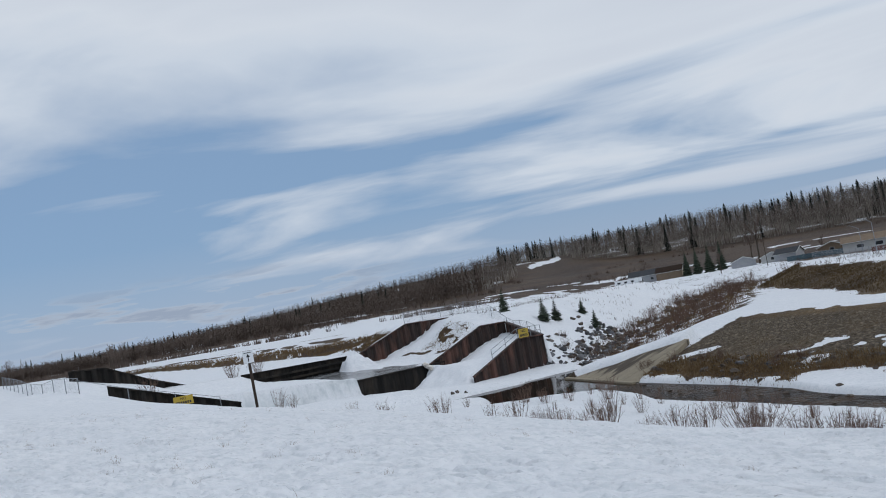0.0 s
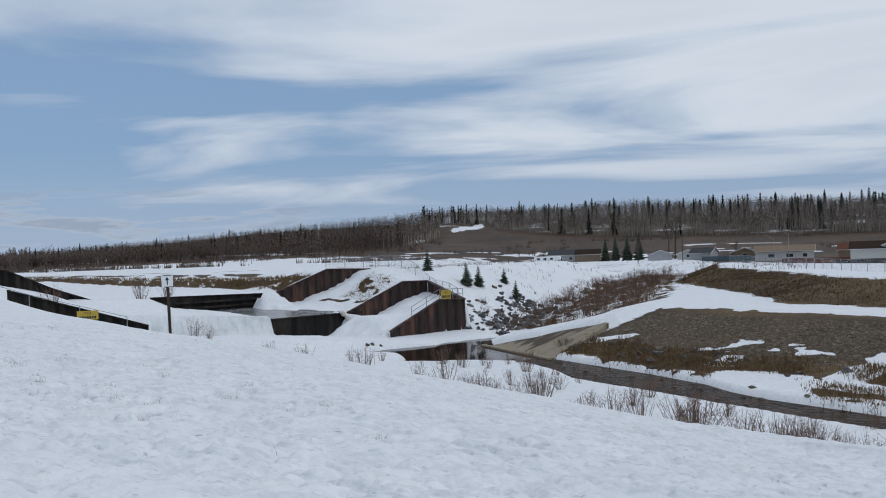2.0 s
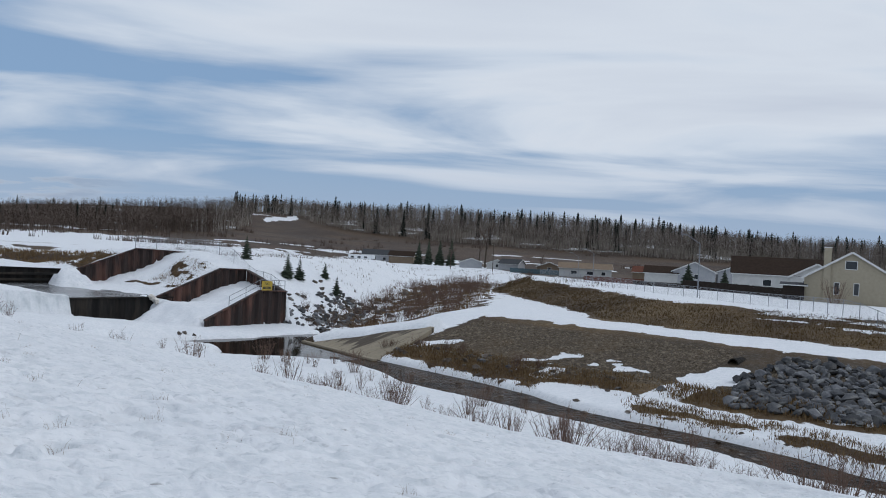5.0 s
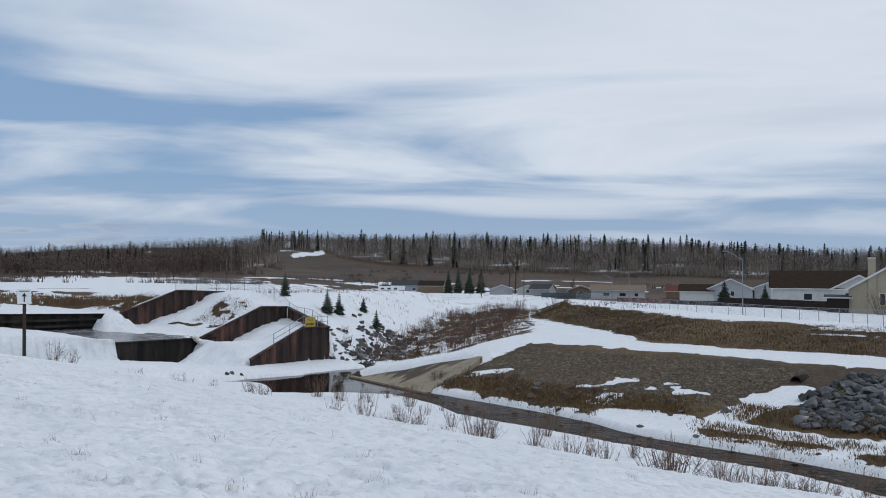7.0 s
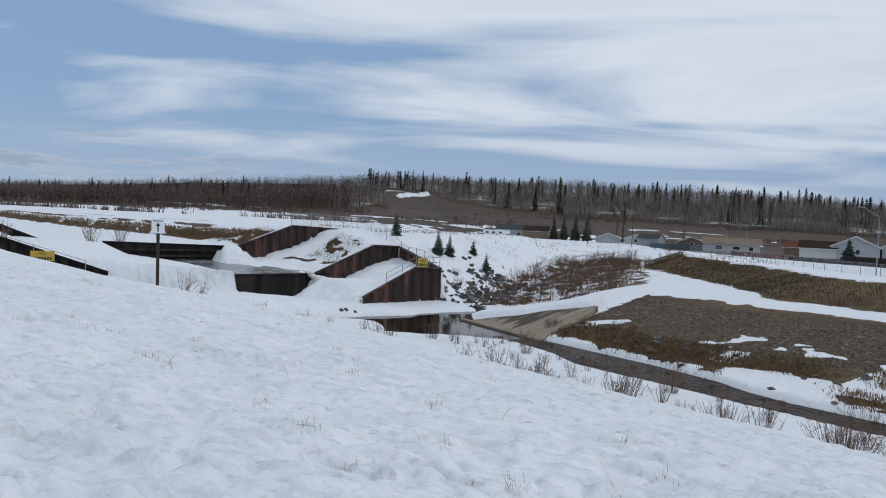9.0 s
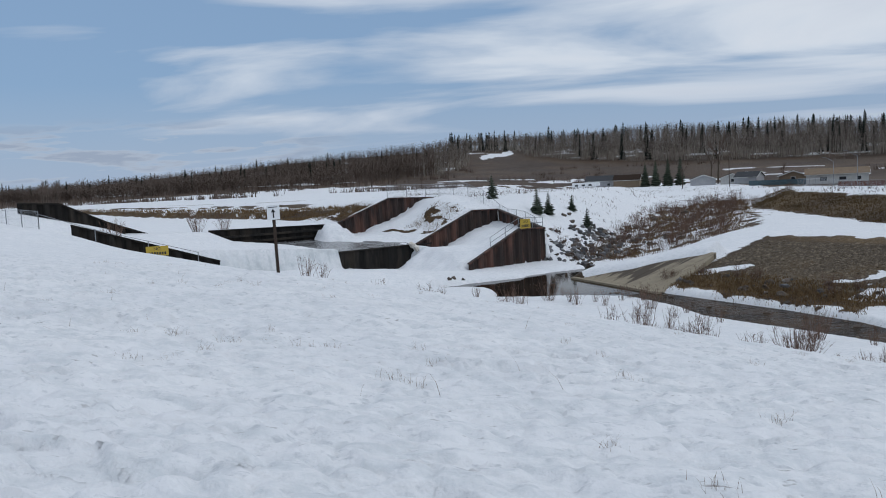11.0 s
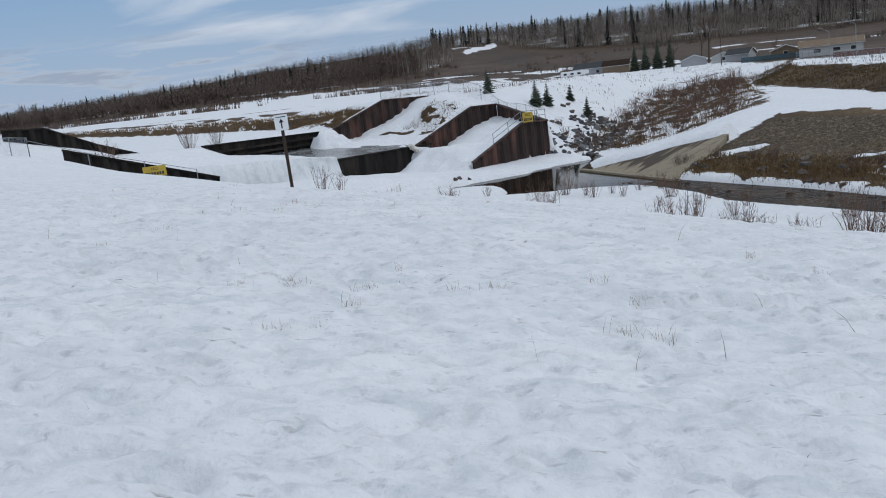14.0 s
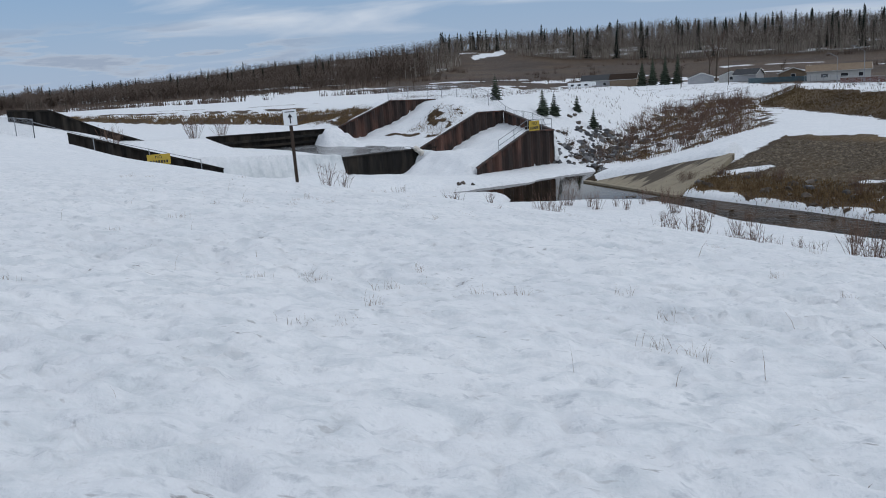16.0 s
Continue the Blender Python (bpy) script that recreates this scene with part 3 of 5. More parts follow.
def water_material(name, base, ior, rough, ripple, scale):
    m = bpy.data.materials.new(name)
    m.use_nodes = True
    N, L = m.node_tree.nodes, m.node_tree.links
    b = N["Principled BSDF"]
    b.inputs["IOR"].default_value, b.inputs["Roughness"].default_value = ior, rough
    tc = N.new("ShaderNodeTexCoord")
    out = []
    for sc in (scale, 0.5):
        n = N.new("ShaderNodeTexNoise")
        n.inputs["Scale"].default_value, n.inputs["Detail"].default_value = sc, 4.0
        L.new(tc.outputs["Object"], n.inputs["Vector"])
        out.append(n.outputs[0])
    mx = N.new("ShaderNodeMix")
    mx.data_type = 'RGBA'
    mx.inputs[6].default_value, mx.inputs[7].default_value = (*base, 1), (*(0.35 * c for c in base), 1)
    rg = N.new("ShaderNodeMapRange")
    rg.inputs[1].default_value, rg.inputs[2].default_value = 0.4, 0.6
    L.new(out[1], rg.inputs[0])
    L.new(rg.outputs[0], mx.inputs[0])
    L.new(mx.outputs[2], b.inputs["Base Color"])
    bp = N.new("ShaderNodeBump")
    bp.inputs["Strength"].default_value, bp.inputs["Distance"].default_value = 1.0, ripple
    L.new(out[0], bp.inputs["Height"])
    L.new(bp.outputs[0], b.inputs["Normal"])
    return m


for name_, corners, mat_, lab_ in (("creek_water", ((33, -120), (53, -120), (55, 58), (33, 58)), water_material("creek_water", (0.050, 0.032, 0.019), 1.045, 0.12, 0.10, 2.2), "dark brown shallow creek water between snowy banks"),
                                   ("pool_water", ((33, 58), (55, 58), (60, 79), (33, 79)), water_material("pool_water", (0.024, 0.018, 0.012), 1.15, 0.05, 0.004, 1.5), "calm dark pool water below the spillway")):
    tagged(new(name_, mesh_of(name_, [(*from_sd(s, d), WATER) for s, d in corners], [(0, 1, 2, 3)], mat_)), lab_, "water", kind="structure")
MAT_ICE = material("wet_grey_ice", (0.16, 0.165, 0.17), (0.09, 0.093, 0.098), 0.7, 0.22, 0, 0.2, 4, (0.26, 0.27, 0.28), 0.5)
wv = [(*from_sd(s, d), z) for s, d, z in ((37.0, DROPS[1] + 0.1, 2.16), (49.2, DROPS[1] + 0.1, 2.16), (49.2, DROPS[2] - 0.1, 2.95), (29.5, DROPS[2] - 0.1, 2.95))]
tagged(new("ice_sheet", mesh_of("ice_sheet", wv, [(0, 1, 2, 3)], MAT_ICE)), "wet grey ice sheet between the two weirs", "ice", kind="structure")

# ------------------------------------------------------------ sheet-pile drops
PILE = 0.62


def pile_wall(name, d, prof, bottom, mat, label, group, deep=0.13, turn=0.0):
    """A wall of interlocking steel piles along s at the given d; prof: (s, top) corners from one end to the other."""
    root = thing(name, pose(*from_sd(prof[0][0], d), 0, rz=45 + turn), label, "wall", group)
    s0, s1 = prof[0][0], prof[-1][0]
    n = max(1, round((s1 - s0) / PILE))
    ss = [p[0] for p in prof]
    tt = [p[1] for p in prof]
    w = (s1 - s0) / n
    for i in range(n):
        a = i * w
        flip = deep if i % 2 else -deep
        xs = (a, a + 0.22 * w, a + 0.78 * w, a + w)
        ys = (0, flip, flip, 0)
        bm = bmesh.new()
        rows_ = []
        for off in (0.0, 0.025):
            lo = [bm.verts.new((x, y + off, bottom)) for x, y in zip(xs, ys)]
            hi = [bm.verts.new((x, y + off, float(np.interp(s0 + x, ss, tt)))) for x, y in zip(xs, ys)]
            rows_.append((lo, hi))
        (l0, h0), (l1, h1) = rows_
        for k in range(3):
            bm.faces.new((l0[k], l0[k + 1], h0[k + 1], h0[k]))
            bm.faces.new((l1[k + 1], l1[k], h1[k], h1[k + 1]))
            bm.faces.new((h0[k], h0[k + 1], h1[k + 1], h1[k]))
        part("sheet_pile", bm, mat, root)
    for (sa_, ta), (sb, tb) in zip(prof[:-1], prof[1:]):
        if sb - sa_ < 0.05:
            continue
        bm = bmesh.new()
        ln = math.hypot(sb - sa_, tb - ta)
        box(bm, (0, -0.2, -0.10), (ln, 0.22, 0.05), 0.02)
        cp = part("cap_beam", bm, mat, root)
        cp.matrix_local = Matrix.Translation((sa_ - s0, 0, ta)) @ Matrix.Rotation(-math.atan2(tb - ta, sb - sa_), 4, 'Y')
    return root


G = "stepped spillway walls"
pile_wall("sheet_pile_wall", DROPS[0], [(46.2, 0.9), (52.8, 3.95), (56.2, 3.85)], -1, MAT_RUST, "rust-brown sheet pile wing wall with sloping capped top", G)
pile_wall("sheet_pile_wall", DROPS[1], [(48.0, 2.3), (56.1, 5.65), (59.8, 5.58)], -0.5, MAT_RUST, "rust-brown sheet pile wing wall with sloping capped top", G)
pile_wall("sheet_pile_wall", DROPS[2], [(44.3, 4.6), (52.2, 7.45), (59, 7.2)], 2, MAT_RUST, "dark rusty sheet pile wing wall above the upper drop", G)
pile_wall("sheet_pile_wall", DROPS[0], [(9.4, 7.45), (20.8, 3.6)], 1.5, MAT_BLACK, "dark sheet pile wall sloping down the embankment", G)
pile_wall("sheet_pile_wall", DROPS[2], [(8.6, 9.3), (12.6, 9.0), (17.2, 6.75), (22, 4.9)], 3, MAT_BLACK, "dark sheet pile wall on the embankment crest", G)
pile_wall("sheet_pile_weir", DROPS[1], [(37.4, 2.2), (50.0, 2.26)], -0.8, MAT_BLACK, "wet black sheet pile weir between ice shelves", G, 0.05)
pile_wall("sheet_pile_wall", DROPS[1] - 0.1, [(59.9, 5.5), (73.3, 3.78)], 0.5, MAT_RUST, "rust-brown sheet pile side wall falling between two wing walls", G, turn=math.degrees(math.atan2(-13.0, -3.7)))
WEIR1 = pile_wall("sheet_pile_weir", DROPS[2], [(28.2, 4.95), (43.8, 4.62)], 1.5, MAT_BLACK, "wet black sheet pile weir with horizontal walers", G, 0.05)


def apron_material():
    """Pale concrete, dark where melt water runs down it in streaks."""
    m = material("stained_concrete", (0.30, 0.262, 0.195), (0.235, 0.205, 0.155), 1.5, 0.85, 0, 0.3, 12)
    N, L = m.node_tree.nodes, m.node_tree.links
    b = N["Principled BSDF"]
    base = b.inputs["Base Color"].links[0].from_socket
    tc, mp = N.new("ShaderNodeTexCoord"), N.new("ShaderNodeMapping")
    mp.vector_type = 'TEXTURE'
    mp.inputs["Rotation"].default_value = (0, 0, math.atan2(-0.832, 0.555))
    mp.inputs["Location"].default_value = (-12.9, 84.6, 0)
    L.new(tc.outputs["Object"], mp.inputs[0])
    st = N.new("ShaderNodeMapping")
    st.inputs["Scale"].default_value = (1.3, 0.16, 0.0)
    L.new(mp.outputs[0], st.inputs[0])
    nz = N.new("ShaderNodeTexNoise")
    nz.inputs["Scale"].default_value, nz.inputs["Detail"].default_value, nz.inputs["Roughness"].default_value = 1.0, 5.0, 0.6
    L.new(st.outputs[0], nz.inputs["Vector"])
    sep = N.new("ShaderNodeSeparateXYZ")
    L.new(mp.outputs[0], sep.inputs[0])
    up = N.new("ShaderNodeMapRange")
    up.inputs[1].default_value, up.inputs[2].default_value, up.inputs[3].default_value, up.inputs[4].default_value = 0.2, 2.6, -0.16, 0.12
    L.new(sep.outputs[1], up.inputs[0])
    ad = N.new("ShaderNodeMath")
    L.new(nz.outputs[0], ad.inputs[0])
    L.new(up.outputs[0], ad.inputs[1])
    dry = N.new("ShaderNodeMapRange")
    dry.inputs[1].default_value, dry.inputs[2].default_value, dry.inputs[3].default_value, dry.inputs[4].default_value = 6.5, 9.5, 0.0, -0.22
    L.new(sep.outputs[0], dry.inputs[0])
    ad2 = N.new("ShaderNodeMath")
    L.new(ad.outputs[0], ad2.inputs[0])
    L.new(dry.outputs[0], ad2.inputs[1])
    rg = N.new("ShaderNodeMapRange")
    rg.inputs[1].default_value, rg.inputs[2].default_value = 0.50, 0.57
    L.new(ad2.outputs[0], rg.inputs[0])
    mx = N.new("ShaderNodeMix")
    mx.data_type = 'RGBA'
    mx.inputs[7].default_value = (0.085, 0.072, 0.058, 1)
    L.new(rg.outputs[0], mx.inputs[0])
    L.new(base, mx.inputs[6])
    L.new(mx.outputs[2], b.inputs["Base Color"])
    return m


MAT_CONC = apron_material()
MAT_ROCK = material("grey_blasted_rock", (0.135, 0.138, 0.146), (0.072, 0.075, 0.082), 3.0, 0.9, 0, 0.7, 8, (0.21, 0.21, 0.205), 0.9, per_piece=0.55)
MAT_ROCK2 = material("brown_field_stone", (0.12, 0.10, 0.085), (0.06, 0.052, 0.045), 2.5, 0.9, 0, 0.6, 8, (0.18, 0.17, 0.155), 0.9, per_piece=0.4)
MAT_TWIG = material("red_brown_twigs", (0.160, 0.105, 0.080), (0.090, 0.060, 0.048), 3, 0.8)
MAT_STRAW = material("dry_straw", (0.215, 0.150, 0.080), (0.095, 0.062, 0.034), 2, 0.9)
MAT_NEEDLE = material("spruce_needles", (0.034, 0.046, 0.034), (0.056, 0.070, 0.048), 1.5, 0.8, per_piece=0.2)
MAT_NEEDLE_FAR = material("far_spruce_needles", (0.010, 0.016, 0.014), (0.019, 0.026, 0.022), 0.3, 0.85)
MAT_BARK = material("grey_bark", (0.09, 0.075, 0.06), (0.05, 0.042, 0.036), 4, 0.9)
MAT_ASPEN = material("pale_aspen_bark", (0.46, 0.425, 0.375), (0.15, 0.13, 0.11), 0.25, 0.9)
MAT_BRUSH = material("bare_twig_crowns", (0.150, 0.118, 0.098), (0.078, 0.060, 0.050), 0.08, 0.9)
MAT_CROWN = material("grey_aspen_crowns", (0.185, 0.156, 0.135), (0.105, 0.087, 0.076), 0.08, 0.9)
MAT_BEIGE = material("beige_stucco", (0.36, 0.32, 0.24), (0.31, 0.275, 0.205), 2, 0.9, 0, 0.2, 30)
MAT_SIDING = material("white_siding", (0.50, 0.50, 0.48), (0.42, 0.42, 0.41), 1, 0.7)
MAT_GREYSIDE = material("grey_siding", (0.36, 0.37, 0.38), (0.30, 0.31, 0.33), 1, 0.7)
MAT_TAN = material("tan_siding", (0.22, 0.17, 0.12), (0.17, 0.13, 0.095), 1, 0.8)
MAT_ROOF = material("brown_shingles", (0.040, 0.026, 0.018), (0.024, 0.016, 0.012), 2, 0.9, 0, 0.4, 6)
MAT_ROOFG = material("grey_shingles", (0.07, 0.073, 0.08), (0.045, 0.048, 0.053), 2, 0.9, 0, 0.4, 6)
MAT_FASCIA = material("white_fascia", (0.66, 0.66, 0.65), None, 3, 0.6)
MAT_DARKWOOD = material("dark_board_fence", (0.022, 0.017, 0.015), (0.035, 0.028, 0.024), 2, 0.85)
MAT_REDWOOD = material("red_brown_boards", (0.14, 0.055, 0.035), (0.09, 0.04, 0.028), 2, 0.85)
MAT_TEAL = material("blue_grey_boards", (0.10, 0.15, 0.17), (0.07, 0.10, 0.12), 2, 0.8)
MAT_GLASS = bpy.data.materials.new("window_glass")
MAT_GLASS.use_nodes = True
MAT_GLASS.node_tree.nodes["Principled BSDF"].inputs["Base Color"].default_value = (0.03, 0.035, 0.04, 1)
MAT_GLASS.node_tree.nodes["Principled BSDF"].inputs["Roughness"].default_value = 0.08


def chain_link_material():
    """Crossed wires with open diamonds between them."""
    m = bpy.data.materials.new("chain_link")
    m.use_nodes = True
    N, L = m.node_tree.nodes, m.node_tree.links
    b = N["Principled BSDF"]
    b.inputs["Base Color"].default_value = (0.34, 0.36, 0.39, 1)
    b.inputs["Roughness"].default_value = 0.5
    tc = N.new("ShaderNodeTexCoord")
    tr = N.new("ShaderNodeBsdfTransparent")
    mx = N.new("ShaderNodeMixShader")
    last = None
    for turn in (45, -45):
        mp = N.new("ShaderNodeMapping")
        mp.inputs["Rotation"].default_value = (0, radians(turn), 0)
        L.new(tc.outputs["Object"], mp.inputs[0])
        w = N.new("ShaderNodeTexWave")
        w.inputs["Scale"].default_value = 5.0
        L.new(mp.outputs[0], w.inputs["Vector"])
        g = N.new("ShaderNodeMath")
        g.operation = 'GREATER_THAN'
        g.inputs[1].default_value = 0.984
        L.new(w.outputs["Fac"], g.inputs[0])
        if last is None:
            last = g
        else:
            q = N.new("ShaderNodeMath")
            q.operation = 'MAXIMUM'
            L.new(last.outputs[0], q.inputs[0])
            L.new(g.outputs[0], q.inputs[1])
            last = q
    L.new(last.outputs[0], mx.inputs[0])
    L.new(tr.outputs[0], mx.inputs[1])
    L.new(b.outputs[0], mx.inputs[2])
    L.new(mx.outputs[0], N["Material Output"].inputs[0])
    return m


MAT_LINK = chain_link_material()


def text_mesh(body, size, depth=0.004):
    cu = bpy.data.curves.new("lettering", 'FONT')
    cu.body, cu.size, cu.extrude, cu.align_x, cu.align_y = body, size, depth, 'CENTER', 'CENTER'
    ob = bpy.data.objects.new("lettering", cu)
    me = bpy.data.meshes.new_from_object(ob)
    bpy.data.objects.remove(ob)
    return me


def soup(name, verts, faces, mat, label, category="", extra=None):
    """One mesh of many small loose pieces that nobody could count."""
    v, f = np.concatenate(verts), np.concatenate(faces)
    me = bpy.data.meshes.new(name)
    me.vertices.add(len(v))
    me.vertices.foreach_set("co", v.ravel().astype(np.float32))
    me.loops.add(f.size)
    me.loops.foreach_set("vertex_index", f.ravel().astype(np.int32))
    me.polygons.add(len(f))
    me.polygons.foreach_set("loop_start", np.arange(0, f.size, 3, dtype=np.int32))
    me.materials.append(mat)
    me.update(calc_edges=True)
    return tagged(new(name, me), label, category, kind="stuff")


# ------------------------------------------------------------ signs on posts
def sign_post(x, y, top, turn, lean, width, board_w, board_h, label, arrow):
    base = gz(x, y) - 0.4
    root = thing("sign_post", pose(x, y, base, ry=lean, rz=turn), label, "sign", "signs on the embankment")
    h = top - base
    bm = bmesh.new()
    box(bm, (-width / 2, -width / 2, 0), (width / 2, width / 2, h), 0.012)
    part("post", bm, MAT_WOOD, root, "dark weathered square timber post")
    f = -width / 2
    lo = h - board_h
    bm = bmesh.new()
    box(bm, (-board_w / 2, f - 0.022, lo), (board_w / 2, f - 0.002, h + 0.02), 0.008)
    board = part("board", bm, MAT_WHITE, root, "white painted metal board")
    for z in (lo + 0.08, h - 0.08):
        bm = bmesh.new()
        rod(bm, (0, f - 0.03, z), (0, f - 0.018, z), 0.014, n=8)
        part("bolt", bm, MAT_GALV, board)
    if arrow:
        bm = bmesh.new()
        c = (lo + h) / 2 - 0.05
        box(bm, (-0.03, f - 0.028, c - 0.2), (0.03, f - 0.0225, c + 0.12))
        v = [bm.verts.new((px_, py_, pz_)) for py_ in (f - 0.028, f - 0.0225) for px_, pz_ in ((-0.11, c + 0.06), (0.11, c + 0.06), (0, c + 0.24))]
        bm.faces.new(v[:3])
        bm.faces.new(v[5:2:-1])
        for i in range(3):
            bm.faces.new((v[i], v[i + 3], v[(i + 1) % 3 + 3], v[(i + 1) % 3]))
        part("arrow", bm, MAT_INK, board, "black upward arrow")
        bm = bmesh.new()
        box(bm, (-board_w * 0.36, f - 0.028, h - 0.10), (board_w * 0.36, f - 0.0225, h - 0.06))
        part("lettering", bm, MAT_INK, board, "black unreadable line of writing")
    return root


sign_post(-24.75, 43.75, 8.68, 22, -1.0, 0.15, 0.60, 0.68, "white board with black arrow on a dark timber post", True)
sign_post(4.42, 14.95, 8.58, 52, 1.5, 0.19, 0.50, 0.9, "dark square timber post with a white board in snow", False)

# ------------------------------------------------------------ concrete apron
A0, U0, V0 = Vector((-12.9, 84.6, -0.4)), Vector((0.555, -0.832, 0)), Vector((0.832, 0.555, 0))
slab = thing("concrete_apron", Matrix.Identity(4), "sloping concrete apron with dark wet stains beside the creek", "apron")
for i in range(4):
    bm = bmesh.new()
    u0, u1 = -0.6 + 3.34 * i + 0.01, -0.6 + 3.34 * (i + 1) - 0.01
    vs = []
    for k in (0.0, -0.5):
        for uu, vv in ((u0, 0.0), (u1, 0.0), (u1, min(11.0, 10.5 * (u1 / 12.7 + 0.26), (13.1 - u1) / 0.47 + 0.2)), (u0, min(11.0, 10.5 * (u0 / 12.7 + 0.26), (13.1 - u0) / 0.47 + 0.2))):
            p = A0 + U0 * uu + V0 * vv
            vs.append(bm.verts.new((p.x, p.y, slab_z(p.x, p.y) + k - 0.05)))
    bm.faces.new(vs[:4])
    bm.faces.new(vs[7:3:-1])
    for k in range(4):
        bm.faces.new((vs[k + 4], vs[(k + 1) % 4 + 4], vs[(k + 1) % 4], vs[k]))
    bmesh.ops.recalc_face_normals(bm, faces=bm.faces)
    bmesh.ops.bevel(bm, geom=list(bm.edges), offset=0.03, segments=1, affect='EDGES')
    part("concrete_slab", bm, MAT_CONC, slab)
bm = bmesh.new()
p = A0 + U0 * -0.6
m_ = Matrix.Translation((p.x, p.y, -0.75)) @ Matrix.Rotation(math.atan2(U0.y, U0.x), 4, 'Z')
box(bm, (0, -0.5, 0), (13.3, -0.02, 0.62), 0.04, m_)
part("toe_beam", bm, MAT_CONC, slab, "pale concrete edge at the waterline")

# ------------------------------------------------------------ rocks


def rock_mesh(name, seed, mat, points=15):
    """A broken block: the hull of a few points, its edges slightly worn."""
    rnd = random.Random(seed)
    bm = bmesh.new()
    sc = Vector((rnd.uniform(0.55, 0.75), rnd.uniform(0.42, 0.58), rnd.uniform(0.32, 0.46)))
    for _ in range(points):
        v = Vector((rnd.gauss(0, 1), rnd.gauss(0, 1), rnd.gauss(0, 1))).normalized() * rnd.uniform(0.85, 1.05)
        bm.verts.new((v.x * sc.x, v.y * sc.y, v.z * sc.z))
    r = bmesh.ops.convex_hull(bm, input=bm.verts)
    bmesh.ops.delete(bm, geom=[g for g in r["geom_interior"] if isinstance(g, bmesh.types.BMVert)], context='VERTS')
    bmesh.ops.bevel(bm, geom=list(bm.edges), offset=0.025, segments=1, affect='EDGES')
    me = bpy.data.meshes.new(name)
    bm.to_mesh(me)
    bm.free()
    me.materials.append(mat)
    return me


ROCKS = [rock_mesh("rock", k, MAT_ROCK, 15) for k in range(10)]
STONES = [rock_mesh("stone", 20 + k, MAT_ROCK2, 13) for k in range(6)]
rnd = random.Random(4)


def rock(parent, meshes, x, y, size, lift=0.15):
    ob = new("rock", rnd.choice(meshes))
    ob.parent = parent
    ob.matrix_world = pose(x, y, gz(x, y) + size * lift, rnd.uniform(-30, 30), rnd.uniform(-30, 30), rnd.uniform(0, 360)) @ Matrix.Diagonal((size, size, size, 1))
    return ob


for d_lo, d_hi in ((20.5, 29.5), (11, 20.5)):
    riprap = thing("riprap_pile", Matrix.Identity(4), "pile of blue-grey angular riprap boulders on the creek bank", "rocks")
    taken = []
    tries = 0
    while len(taken) < 290 and tries < 9000:
        tries += 1
        s_, d_ = rnd.uniform(50.0, 63.0), rnd.uniform(d_lo, d_hi)
        if d_ > 29.5 - 0.25 * abs(s_ - 56) - 0.12 * (61.5 - s_):
            continue
        sz = rnd.choice((rnd.uniform(0.4, 0.65), rnd.uniform(0.6, 1.05)))
        if any((s_ - a) ** 2 + (d_ - b) ** 2 < (0.34 * (sz + c)) ** 2 for a, b, c in taken):
            continue
        taken.append((s_, d_, sz))
        rock(riprap, ROCKS, *from_sd(s_, d_), sz, 0.24)
bank_rocks = thing("bank_rocks", Matrix.Identity(4), "grey and brown rocks half buried in snow by the stream", "rocks")
for k in range(230):
    y_ = rnd.uniform(96, 124)
    xc_ = -12.7 + (y_ - 95) * 0.15
    x_ = xc_ + rnd.gauss(-2.4, 1.9)
    rock(bank_rocks, ROCKS[:4] + STONES[:2], x_, y_, rnd.uniform(0.35, 1.0), 0.12)
for k in range(40):
    y_ = rnd.uniform(104, 150)
    xc_ = -12.7 + (y_ - 95) * 0.15
    rock(bank_rocks, STONES, xc_ + rnd.uniform(-2, 9), y_, rnd.uniform(0.3, 1.2), 0.15)
for s_, d_, sz in ((41.6, 76.2, 0.7), (42.3, 75.6, 0.5), (40.6, 75.4, 0.5)):
    rock(bank_rocks, STONES, *from_sd(s_, d_), sz, 0.05)
creek_rocks = thing("creek_rocks", Matrix.Identity(4), "wet dark stones lying in the shallow creek", "rocks")
for k in range(60):
    d_ = rnd.uniform(14, 62)
    ns_, fs_ = float(near_shore(np.array(d_))), float(far_shore(np.array(d_)))
    s_ = rnd.uniform(ns_ + 0.5, fs_ + 0.8)
    x_, y_ = from_sd(s_, d_)
    sz = rnd.uniform(0.2, 0.55)
    ob = new("rock", rnd.choice(STONES))
    ob.parent = creek_rocks
    ob.matrix_world = pose(x_, y_, max(WATER - 0.02, gz(x_, y_)), rnd.uniform(-20, 20), 0, rnd.uniform(0, 360)) @ Matrix.Diagonal((sz, sz, sz * 0.7, 1))
for k in range(34):
    d_ = rnd.uniform(28, 58)
    s_ = rnd.uniform(49, 53.5)
    rock(creek_rocks, STONES + ROCKS[:3], *from_sd(s_, d_), rnd.uniform(0.25, 0.8), 0.1)

